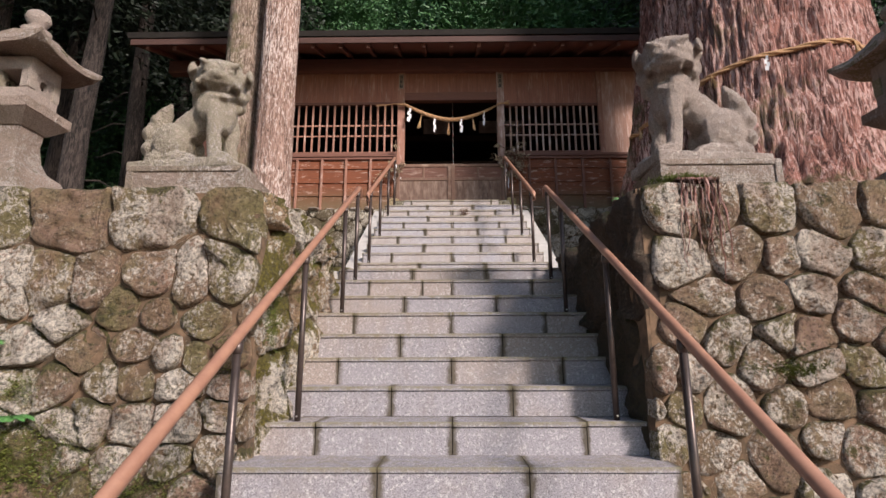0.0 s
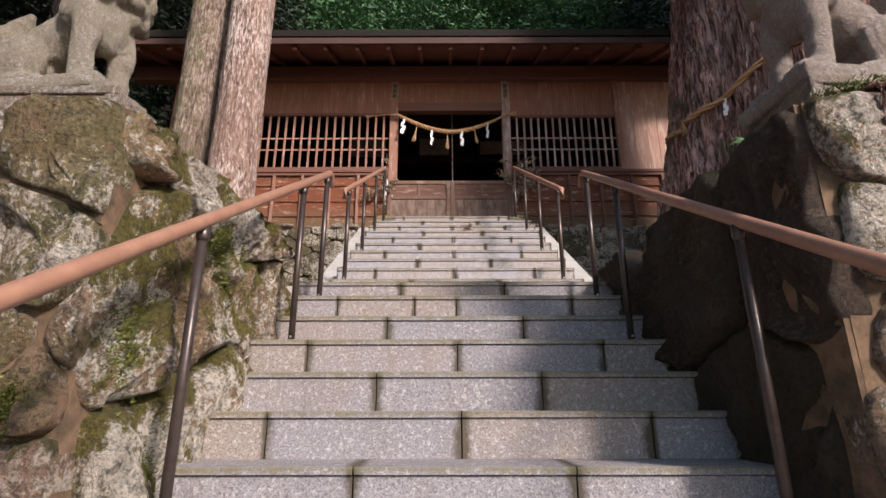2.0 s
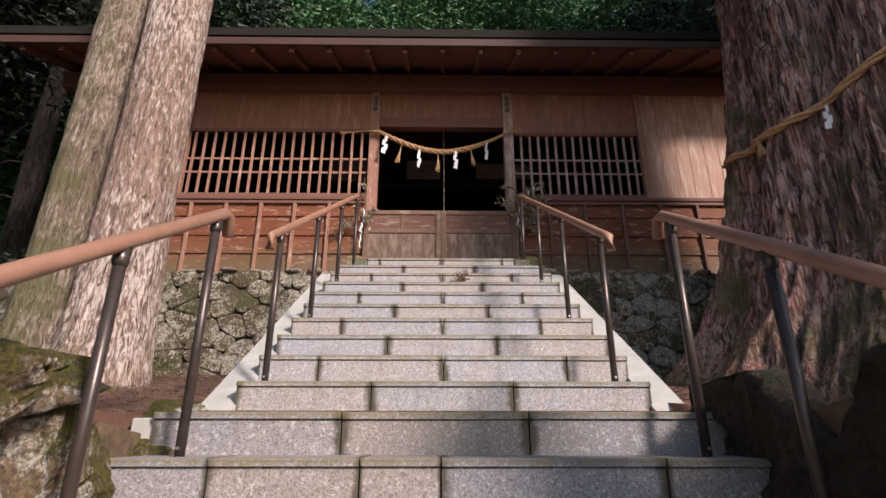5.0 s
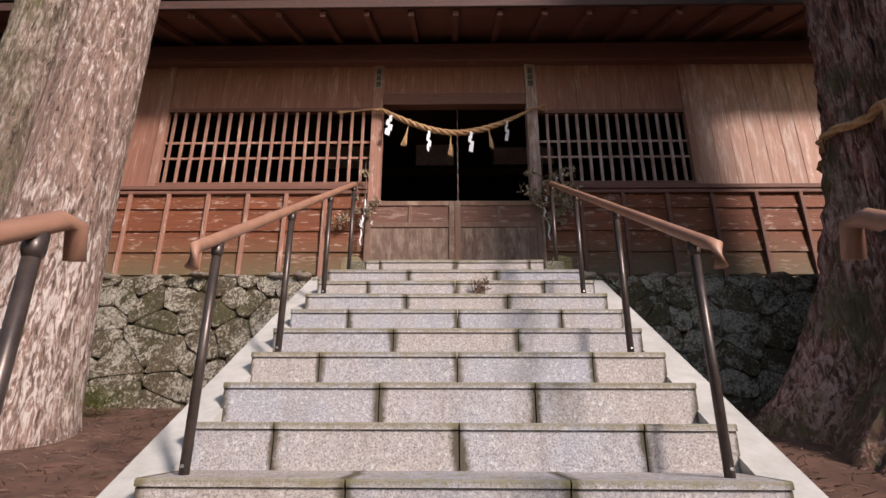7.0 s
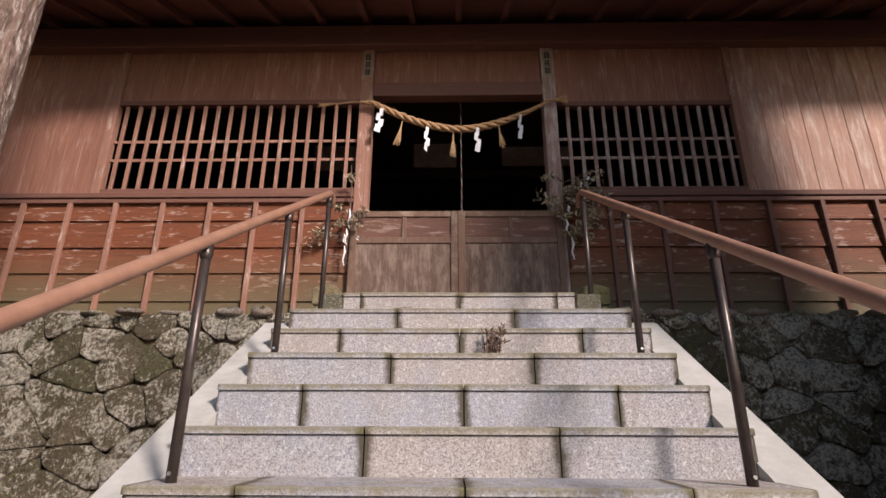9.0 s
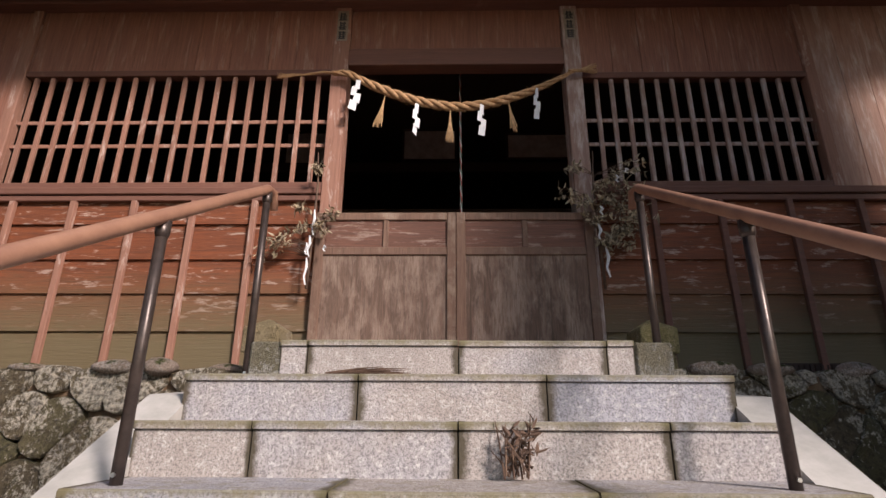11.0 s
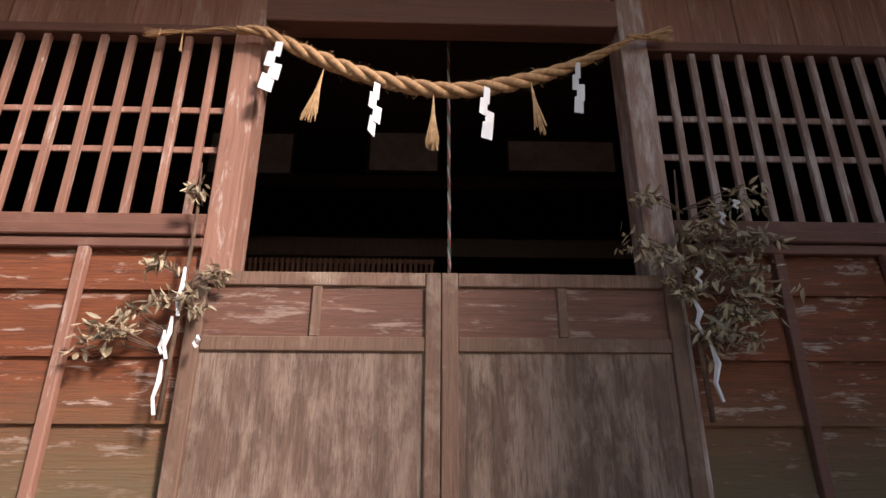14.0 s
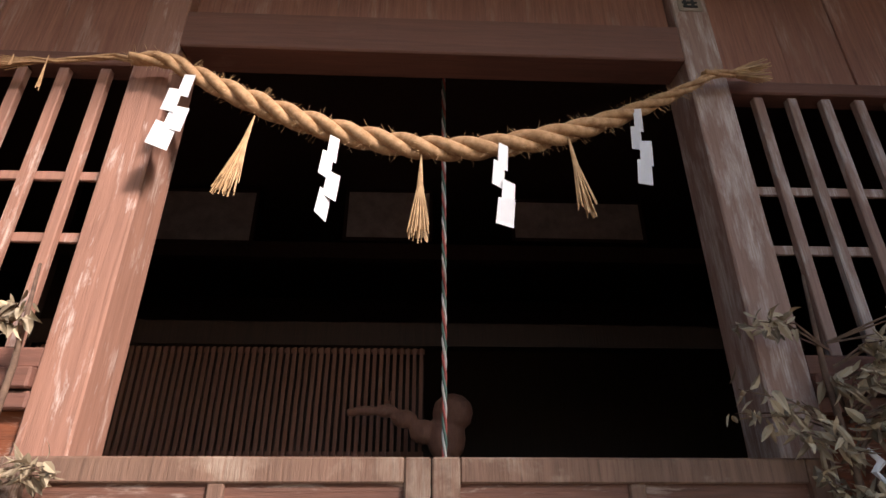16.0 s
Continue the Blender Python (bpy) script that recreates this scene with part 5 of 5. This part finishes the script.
# ---- inside the hall ----
SLAT = wood_material("reddish inner slats", (0.30, 0.13, 0.09), (0.22, 0.10, 0.07), (0.36, 0.2, 0.14), (20, 20, 1.0))
screen = thing("slatted_screen", "fine upright slatted screen of reddish wood", "wooden screen", (0, IY, 4.9))
n = 0
x = -2.94
while x < 0.05:
    boxed("slat", (x - 0.014, x + 0.014, -0.02, 0.01, 0.0, 1.46), SLAT, screen, 0)
    x += 0.052
for z in (0.0, 0.66, 1.42):
    boxed("cross_piece", (-2.94, 0.05, 0.012, 0.035, z, z + 0.04), SLAT, screen, 0.002)
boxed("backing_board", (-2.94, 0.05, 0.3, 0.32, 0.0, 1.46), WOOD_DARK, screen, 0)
for x0, x1, z0, z1, kind in ((-0.66, 0.10, 7.25, 7.75, "grey"), (0.78, 1.95, 7.27, 7.68, "wood"), (-2.3, -1.4, 7.2, 7.72, "dark")):
    pic = thing("framed_board", "dim framed votive picture on the inner beam", "picture", ((x0 + x1) / 2, IY - 0.10, z0), "framed pictures in the hall")
    w = (x1 - x0) / 2
    boxed("picture", (-w + 0.03, w - 0.03, 0.0, 0.01, 0.03, z1 - z0 - 0.03), plain_material("dim picture " + kind, (0.62, 0.57, 0.52), (0.40, 0.35, 0.31), 6, 0.8), pic, 0)
    for a, b, c, d in ((-w, w, 0, 0.03), (-w, w, z1 - z0 - 0.03, z1 - z0), (-w, -w + 0.03, 0.03, z1 - z0 - 0.03), (w - 0.03, w, 0.03, z1 - z0 - 0.03)):
        boxed("frame", (a, b, -0.012, 0.012, c, d), WOOD_DARK, pic, 0.002)
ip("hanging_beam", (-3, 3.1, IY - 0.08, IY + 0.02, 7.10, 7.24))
bm = bmesh.new()
for c, r in (((0.20, 0, 0.10), (0.13, 0.12, 0.16)), ((0.24, 0, 0.26), (0.14, 0.13, 0.13)), ((0.05, 0, 0.14), (0.10, 0.07, 0.08)), ((-0.08, 0, 0.22), (0.09, 0.055, 0.06)), ((-0.2, 0, 0.27), (0.08, 0.05, 0.045)), ((-0.33, 0, 0.27), (0.12, 0.04, 0.032)), ((-0.42, 0, 0.26), (0.05, 0.038, 0.03))):
    blob(bm, c, r)
tube(bm, [(-0.19, 0.02, 0.30), (-0.18, 0.03, 0.36), (-0.17, 0.02, 0.42)], [0.012, 0.01, 0.006], 6)
tube(bm, [(-0.24, -0.02, 0.29), (-0.26, -0.03, 0.33)], [0.012, 0.006], 6)
beast = fused("carved_beast", bm, 0.012, 1, SLAT, "carved reddish wooden beast with a long snout", "wood carving", "")
beast.location = (0.0, IY - 0.5, 5.56)
stand = thing("offering_table", "dark wooden offering table inside the hall", "table", (0.2, IY - 0.5, 4.3))
boxed("tabletop", (-0.9, 0.9, -0.25, 0.25, 1.20, 1.24), WOOD_DARK, stand)
for sx in (-0.85, 0.85):
    for sy in (-0.2, 0.2):
        boxed("leg", (sx - 0.03, sx + 0.03, sy - 0.03, sy + 0.03, 0, 1.20), WOOD_DARK, stand)

# ---- green growth ----
def fern(x, y, z, seed, size):
    o = thing("fern", "small bright green fern growing from the wall", "fern", (x, y, z), "ferns on the wall")
    rnd = random.Random(seed)
    for f in range(7):
        bm = bmesh.new()
        a = rnd.uniform(-2.9, -0.2)
        l = size * rnd.uniform(0.7, 1.1)
        pts = [Vector((math.cos(a) * l * t, math.sin(a) * l * t * 0.7, l * (0.75 * t - 0.75 * t * t))) for t in (0, 0.2, 0.4, 0.6, 0.8, 1.0)]
        tube(bm, pts, 0.0015, 3, False)
        for k in range(26):
            t = 0.12 + 0.86 * k / 26
            i = min(4, int(t * 5))
            p = pts[i].lerp(pts[i + 1], t * 5 - i)
            d = (pts[i + 1] - pts[i]).normalized()
            s = d.cross(Vector((0, 0, 1))).normalized()
            w = size * 0.25 * math.sin(math.pi * min(1, 0.15 + t * 0.85)) + 0.004
            for g in (-1, 1):
                e = p + s * g * w + d * w * 0.35 - Vector((0, 0, w * 0.2))
                vs = [bm.verts.new(p - d * 0.005), bm.verts.new(p + d * 0.006), bm.verts.new(e)]
                bm.faces.new(vs)
        part("frond", bm, FERN, o)
fern(-2.72, 3.06, 1.60, 1, 0.22)
fern(-2.50, 3.05, 1.18, 2, 0.17)
fern(-2.90, 3.06, 1.42, 3, 0.18)


def moss_patch(cx, cy, cz, rx, ry, rz, count, seed, normal, material=MOSS, length=0.02):
    o = bmesh.new()
    rnd = random.Random(seed)
    n = Vector(normal).normalized()
    for _ in range(count):
        p = Vector((rnd.gauss(0, 0.45) * rx, rnd.gauss(0, 0.45) * ry, rnd.gauss(0, 0.45) * rz))
        d = (n + Vector((rnd.gauss(0, 0.5), rnd.gauss(0, 0.5), rnd.gauss(0, 0.4)))).normalized()
        s = d.cross(Vector((rnd.random(), rnd.random(), rnd.random()))).normalized() * length * 0.18
        p = p - n * 0.008
        o.faces.new([o.verts.new(p - s), o.verts.new(p + s), o.verts.new(p + d * length * rnd.uniform(0.5, 1.2))])
    ob = part("moss", o, material, None, "soft bright green moss on the stones", kind="stuff", category="moss")
    ob.location = (cx, cy, cz)


moss_patch(1.50, 3.16, 2.635, 0.16, 0.10, 0.015, 2600, 1, (0, -0.3, 1))
moss_patch(-1.09, 3.85, 2.28, 0.02, 0.30, 0.20, 2600, 2, (1, 0, 0.3))
moss_patch(-1.10, 3.50, 1.30, 0.03, 0.20, 0.15, 2400, 3, (1, -0.2, 0.5))
moss_patch(-1.10, 3.30, 1.75, 0.03, 0.16, 0.16, 1400, 4, (1, -0.2, 0.4))
moss_patch(-1.25, 4.30, 2.52, 0.14, 0.55, 0.03, 4500, 5, (0.4, 0, 1))
moss_patch(-2.6, 3.06, 1.35, 0.25, 0.02, 0.10, 1500, 6, (0, -1, 0.4))
moss_patch(-2.75, 3.05, 1.05, 0.40, 0.025, 0.16, 3500, 16, (0, -1, 0.4))
moss_patch(-2.95, 3.05, 1.62, 0.18, 0.025, 0.10, 1800, 17, (0, -1, 0.4))
moss_patch(-1.30, 3.06, 1.55, 0.06, 0.02, 0.10, 900, 18, (0.5, -1, 0.4))
moss_patch(-2.45, 3.06, 0.95, 0.55, 0.03, 0.30, 7000, 21, (0, -1, 0.4))
moss_patch(-1.75, 3.06, 0.75, 0.35, 0.03, 0.18, 3500, 22, (0, -1, 0.4))
moss_patch(2.0, 3.05, 1.45, 0.25, 0.02, 0.06, 900, 20, (0, -1, 0.4))
moss_patch(1.28, 4.0, 2.52, 0.10, 0.5, 0.03, 2500, 7, (-0.3, 0, 1), MOSS, 0.02)
moss_patch(-2.62, 7.9, 2.95, 0.25, 0.15, 0.12, 2500, 8, (0.4, -1, 0.6))


def grass_tuft(x, y, z, seed):
    o = thing("grass_tuft", "thin green grass tuft on top of the wall", "grass", (x, y, z), "grass tufts on the wall")
    rnd = random.Random(seed)
    bm = bmesh.new()
    for _ in range(22):
        a, l = rnd.uniform(1.8, 4.8), rnd.uniform(0.04, 0.12)
        d = Vector((math.cos(a), math.sin(a), 0))
        pts = [d * l * t * 0.9 + Vector((0, 0, l * (0.9 * t - 0.7 * t * t))) for t in (0, 0.35, 0.7, 1.0)]
        tube(bm, pts, [0.0022, 0.002, 0.0014, 0.0005], 3, False)
    part("blades", bm, FERN, o)
for i, (x, y, z) in enumerate(((1.22, 3.42, 2.57), (1.24, 3.7, 2.53))):
    grass_tuft(x, y, z, i)

# needle litter on the soil
rnd = random.Random(15)
verts, faces = [], []
for _ in range(9000):
    x, y = rnd.uniform(-4.5, 5.5), rnd.uniform(5.2, 8.4)
    if abs(x - CX) < 1.3:
        continue
    z = ground_height(x, y) + rnd.uniform(0.0, 0.015)
    a, l, w = rnd.uniform(0, math.tau), rnd.uniform(0.02, 0.09), rnd.uniform(0.0015, 0.004)
    k = len(verts)
    dx, dy = math.cos(a), math.sin(a)
    verts += [(x - dy * w, y + dx * w, z), (x + dy * w, y - dx * w, z), (x + dx * l, y + dy * l, z + rnd.uniform(0, 0.03)), (x, y, z + 0.006)]
    faces += [(k, k + 1, k + 2), (k, k + 3, k + 2)]
me = bpy.data.meshes.new("needle_litter")
me.from_pydata(verts, [], faces)
me.materials.append(TWIG)
tagged(new("needle_litter", me), "dry brown cedar needles scattered on the soil", "needle litter", kind="stuff")

# roots over the east wall
tangle = thing("hanging_roots", "reddish brown roots hanging over the wall's face", "tree roots", (1.55, 3.1, 2.62))
rnd = random.Random(6)
for k in range(16):
    x = -0.11 + 0.016 * k
    pts = [(x, 0.1, 0.0), (x, -0.04, -0.01)]
    for j in range(rnd.randrange(4, 10)):
        x += rnd.gauss(0, 0.011)
        pts.append((x, -0.055 + rnd.uniform(-0.012, 0.012), pts[-1][2] - rnd.uniform(0.05, 0.10)))
    bm = bmesh.new()
    w = rnd.uniform(0.005, 0.013)
    tube(bm, pts, [max(0.0015, w * (1 - i / len(pts))) for i in range(len(pts))], 5)
    part("root", bm, BARK_OLD, tangle, smooth=True)

# stones along the platform's edge
rnd = random.Random(9)
edge = thing("edge_stones", "rough pale stones along the platform edge", "stones", (0, 8.72, 4.1))
for k in range(34):
    x = -5 + k * 0.3 + rnd.uniform(-0.08, 0.08)
    if abs(x - CX) < 1.12:
        continue
    bm = bmesh.new()
    blob(bm, (0, 0, 0), (rnd.uniform(0.07, 0.13), rnd.uniform(0.05, 0.09), rnd.uniform(0.02, 0.045)))
    for v in bm.verts:
        v.co *= 1 + 0.35 * noise.noise(v.co * 9 + Vector((k, 0, 0)))
    ob = part("stone", bm, PLINTH, edge, smooth=True)
    ob.location = (x, rnd.uniform(-0.04, 0.05), 0.02)

# ---- forest ----
def crown_mesh(z0, z1, r, seed, clumps, per, size):
    """Many small sprays on drooping boughs, in a ragged cone."""
    rnd = random.Random(seed)
    verts, faces = [], []
    for i in range(clumps):
        t = rnd.random() ** 0.85
        z = z0 + (z1 - z0) * t
        a = rnd.uniform(0, math.tau)
        reach = r * (1 - t) ** 0.75 * rnd.uniform(0.45, 1.08) + 0.15
        c = Vector((math.cos(a) * reach, math.sin(a) * reach, z - reach * 0.28))
        s = size * rnd.uniform(0.6, 1.5)
        for _ in range(per):
            p = c + Vector((rnd.gauss(0, s), rnd.gauss(0, s), rnd.gauss(0, s * 0.5)))
            d = Vector((math.cos(a) + rnd.gauss(0, 0.8), math.sin(a) + rnd.gauss(0, 0.8), rnd.gauss(-0.2, 0.5))).normalized()
            w = d.cross(Vector((rnd.gauss(0, 1), rnd.gauss(0, 1), rnd.gauss(0, 1)))).normalized() * s * 0.10
            l = s * rnd.uniform(0.3, 0.62)
            k = len(verts)
            verts += [tuple(p - w), tuple(p + w), tuple(p + d * l)]
            faces.append((k, k + 1, k + 2))
    me = bpy.data.meshes.new("crown")
    me.from_pydata(verts, [], faces)
    return me


def far_trunk(h, r, seed):
    bm = bmesh.new()
    n = 9
    rnd = random.Random(seed)
    tube(bm, [(rnd.gauss(0, 0.012) * k, rnd.gauss(0, 0.012) * k, -0.6 + (h + 0.6) * k / n) for k in range(n + 1)], [r * (1 + 0.25 * math.exp(-k)) * (1 - 0.85 * k / n) + 0.02 for k in range(n + 1)], 12)
    for _ in range(14):
        z = rnd.uniform(h * 0.12, h * 0.8)
        a, l = rnd.uniform(0, math.tau), rnd.uniform(0.5, 1.4)
        tube(bm, [(0, 0, z), (math.cos(a) * l * 0.5, math.sin(a) * l * 0.5, z + 0.1), (math.cos(a) * l, math.sin(a) * l, z - 0.15)], [0.03, 0.02, 0.008], 4, False)
    return bm


def forest_tree(h, z0, r, rt, seed, label, clumps, per, size, material):
    o = thing("cedar_tree", label, "tree", group="forest trees")
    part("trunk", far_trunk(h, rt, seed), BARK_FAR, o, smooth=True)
    me = crown_mesh(z0, h + 0.6, r, seed, clumps, per, size)
    me.materials.append(material)
    new("crown", me).parent = o
    return o


full = [forest_tree(15, 1.2, 3.0, 0.22, s, "green cedar with drooping boughs on the slope", 420, 90, 0.34, LEAF) for s in (1, 2, 3)]
tall = [forest_tree(19, 7.5, 3.4, 0.26, s, "tall straight cedar with a bare lower trunk", 260, 70, 0.34, LEAF_SHADE) for s in (5, 6)]
rnd = random.Random(44)
first = set()
def plant(kinds, x, y, s):
    src = rnd.choice(kinds)
    m = pose(x, y, ground_height(x, y) - 0.1, rnd.uniform(-1, 1), rnd.uniform(-1, 1), rnd.uniform(0, 360)) 
    if src not in first:
        first.add(src)
        src.matrix_basis, src.scale = m, (s, s, s)
        return
    ob = copy_thing(src, m)
    ob.scale = (s, s, s)
for row, y in enumerate((20, 22.5, 25.5, 28.5, 32, 36, 40)):
    x = -28 + rnd.uniform(0, 2)
    while x < 30:
        plant(full, x, y + rnd.uniform(-1.2, 1.2), rnd.uniform(0.75, 1.15))
        x += rnd.uniform(1.8, 3.0)
# west trees beyond the view are added so that their crowns shade the forest
for x, y in ((-7.4, 9.5), (-8.2, 12.5), (-7.0, 14.6), (-9.5, 7.5), (-8.6, 4.6), (-10.5, 10.5), (-11.5, 14), (-10.8, 2.0), (-12.5, 6.5), (-13.5, 11.5), (-15, 4), (-14, 16), (-9.8, 17.5), (-16.5, 9), (-18, 14), (-7.8, 17), (-12, 19), (-17, 19), (-19, 7), (-13, -2), (-12, -7),
             (10.5, 10), (11, 14), (9.0, 17), (13, 19), (15, 12), (9, 13)):
    plant(tall, x, y, rnd.uniform(0.85, 1.15))


def shrub(x, y, seed, s, material=LEAF_SHADE):
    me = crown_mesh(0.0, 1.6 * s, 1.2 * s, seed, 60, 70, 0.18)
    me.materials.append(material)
    o = thing("shrub", "undergrowth bush with forest shade put into its colour", "bush", (x, y, ground_height(x, y) - 0.1), "undergrowth")
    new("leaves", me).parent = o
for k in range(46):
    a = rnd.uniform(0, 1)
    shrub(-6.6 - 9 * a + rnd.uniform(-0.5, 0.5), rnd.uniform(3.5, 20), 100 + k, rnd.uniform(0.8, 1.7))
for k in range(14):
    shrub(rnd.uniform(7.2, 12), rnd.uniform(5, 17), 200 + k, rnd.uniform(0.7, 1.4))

# ---- stones of the walls ----
def wall_front_l(u, v, d):
    return (LX - u, FY - d + 0.0, v)
def wall_front_r(u, v, d):
    return (RX + u, FY - d, v)
def wall_side_l(u, v, d):
    return (LX + d, FY + u, v)
def wall_side_r(u, v, d):
    return (RX - d, FY + u, v)
rubble(wall_fl, voronoi(3.6, 2.585, 0.29, 5, top=0.40), wall_front_l, ROCK, 100, bulge=0.036, rough=0.03)
rubble(wall_fr, voronoi(3.6, 2.60, 0.31, 6, top=0.40), wall_front_r, ROCK, 400, bulge=0.036, rough=0.03)
rubble(wall_il, voronoi(2.4, 2.58, 0.85, 7, 1.0), wall_side_l, ROCK_MOSS, 700, keep=lambda u, v: v < top_at(FY + u, side_top) + 0.05 and v > 2.443 - 0.645 * (2.13 - u) - 0.95, bulge=0.10, rough=0.045, gap=0.004)
rubble(wall_ir, voronoi(2.4, 2.58, 0.75, 9, 1.25), wall_side_r, ROCK_SHADE, 900, keep=lambda u, v: v < top_at(FY + u, side_top) + 0.05 and v > 2.443 - 0.645 * (2.13 - u) - 0.95, bulge=0.03, rough=0.035, gap=0.003)
def wall_platform(u, v, d):
    return (-5.2 + u, PY0 + (PY1 - PY0) * v / (PZ1 - PZ0) - d, PZ0 + v)
rubble(platform, voronoi(10.4, PZ1 - PZ0, 0.33, 12, 0.6), wall_platform, LICHEN, 1200, keep=lambda u, v: not 4.3 < u < 6.2, bulge=0.008, rough=0.012, gap=0.0025)
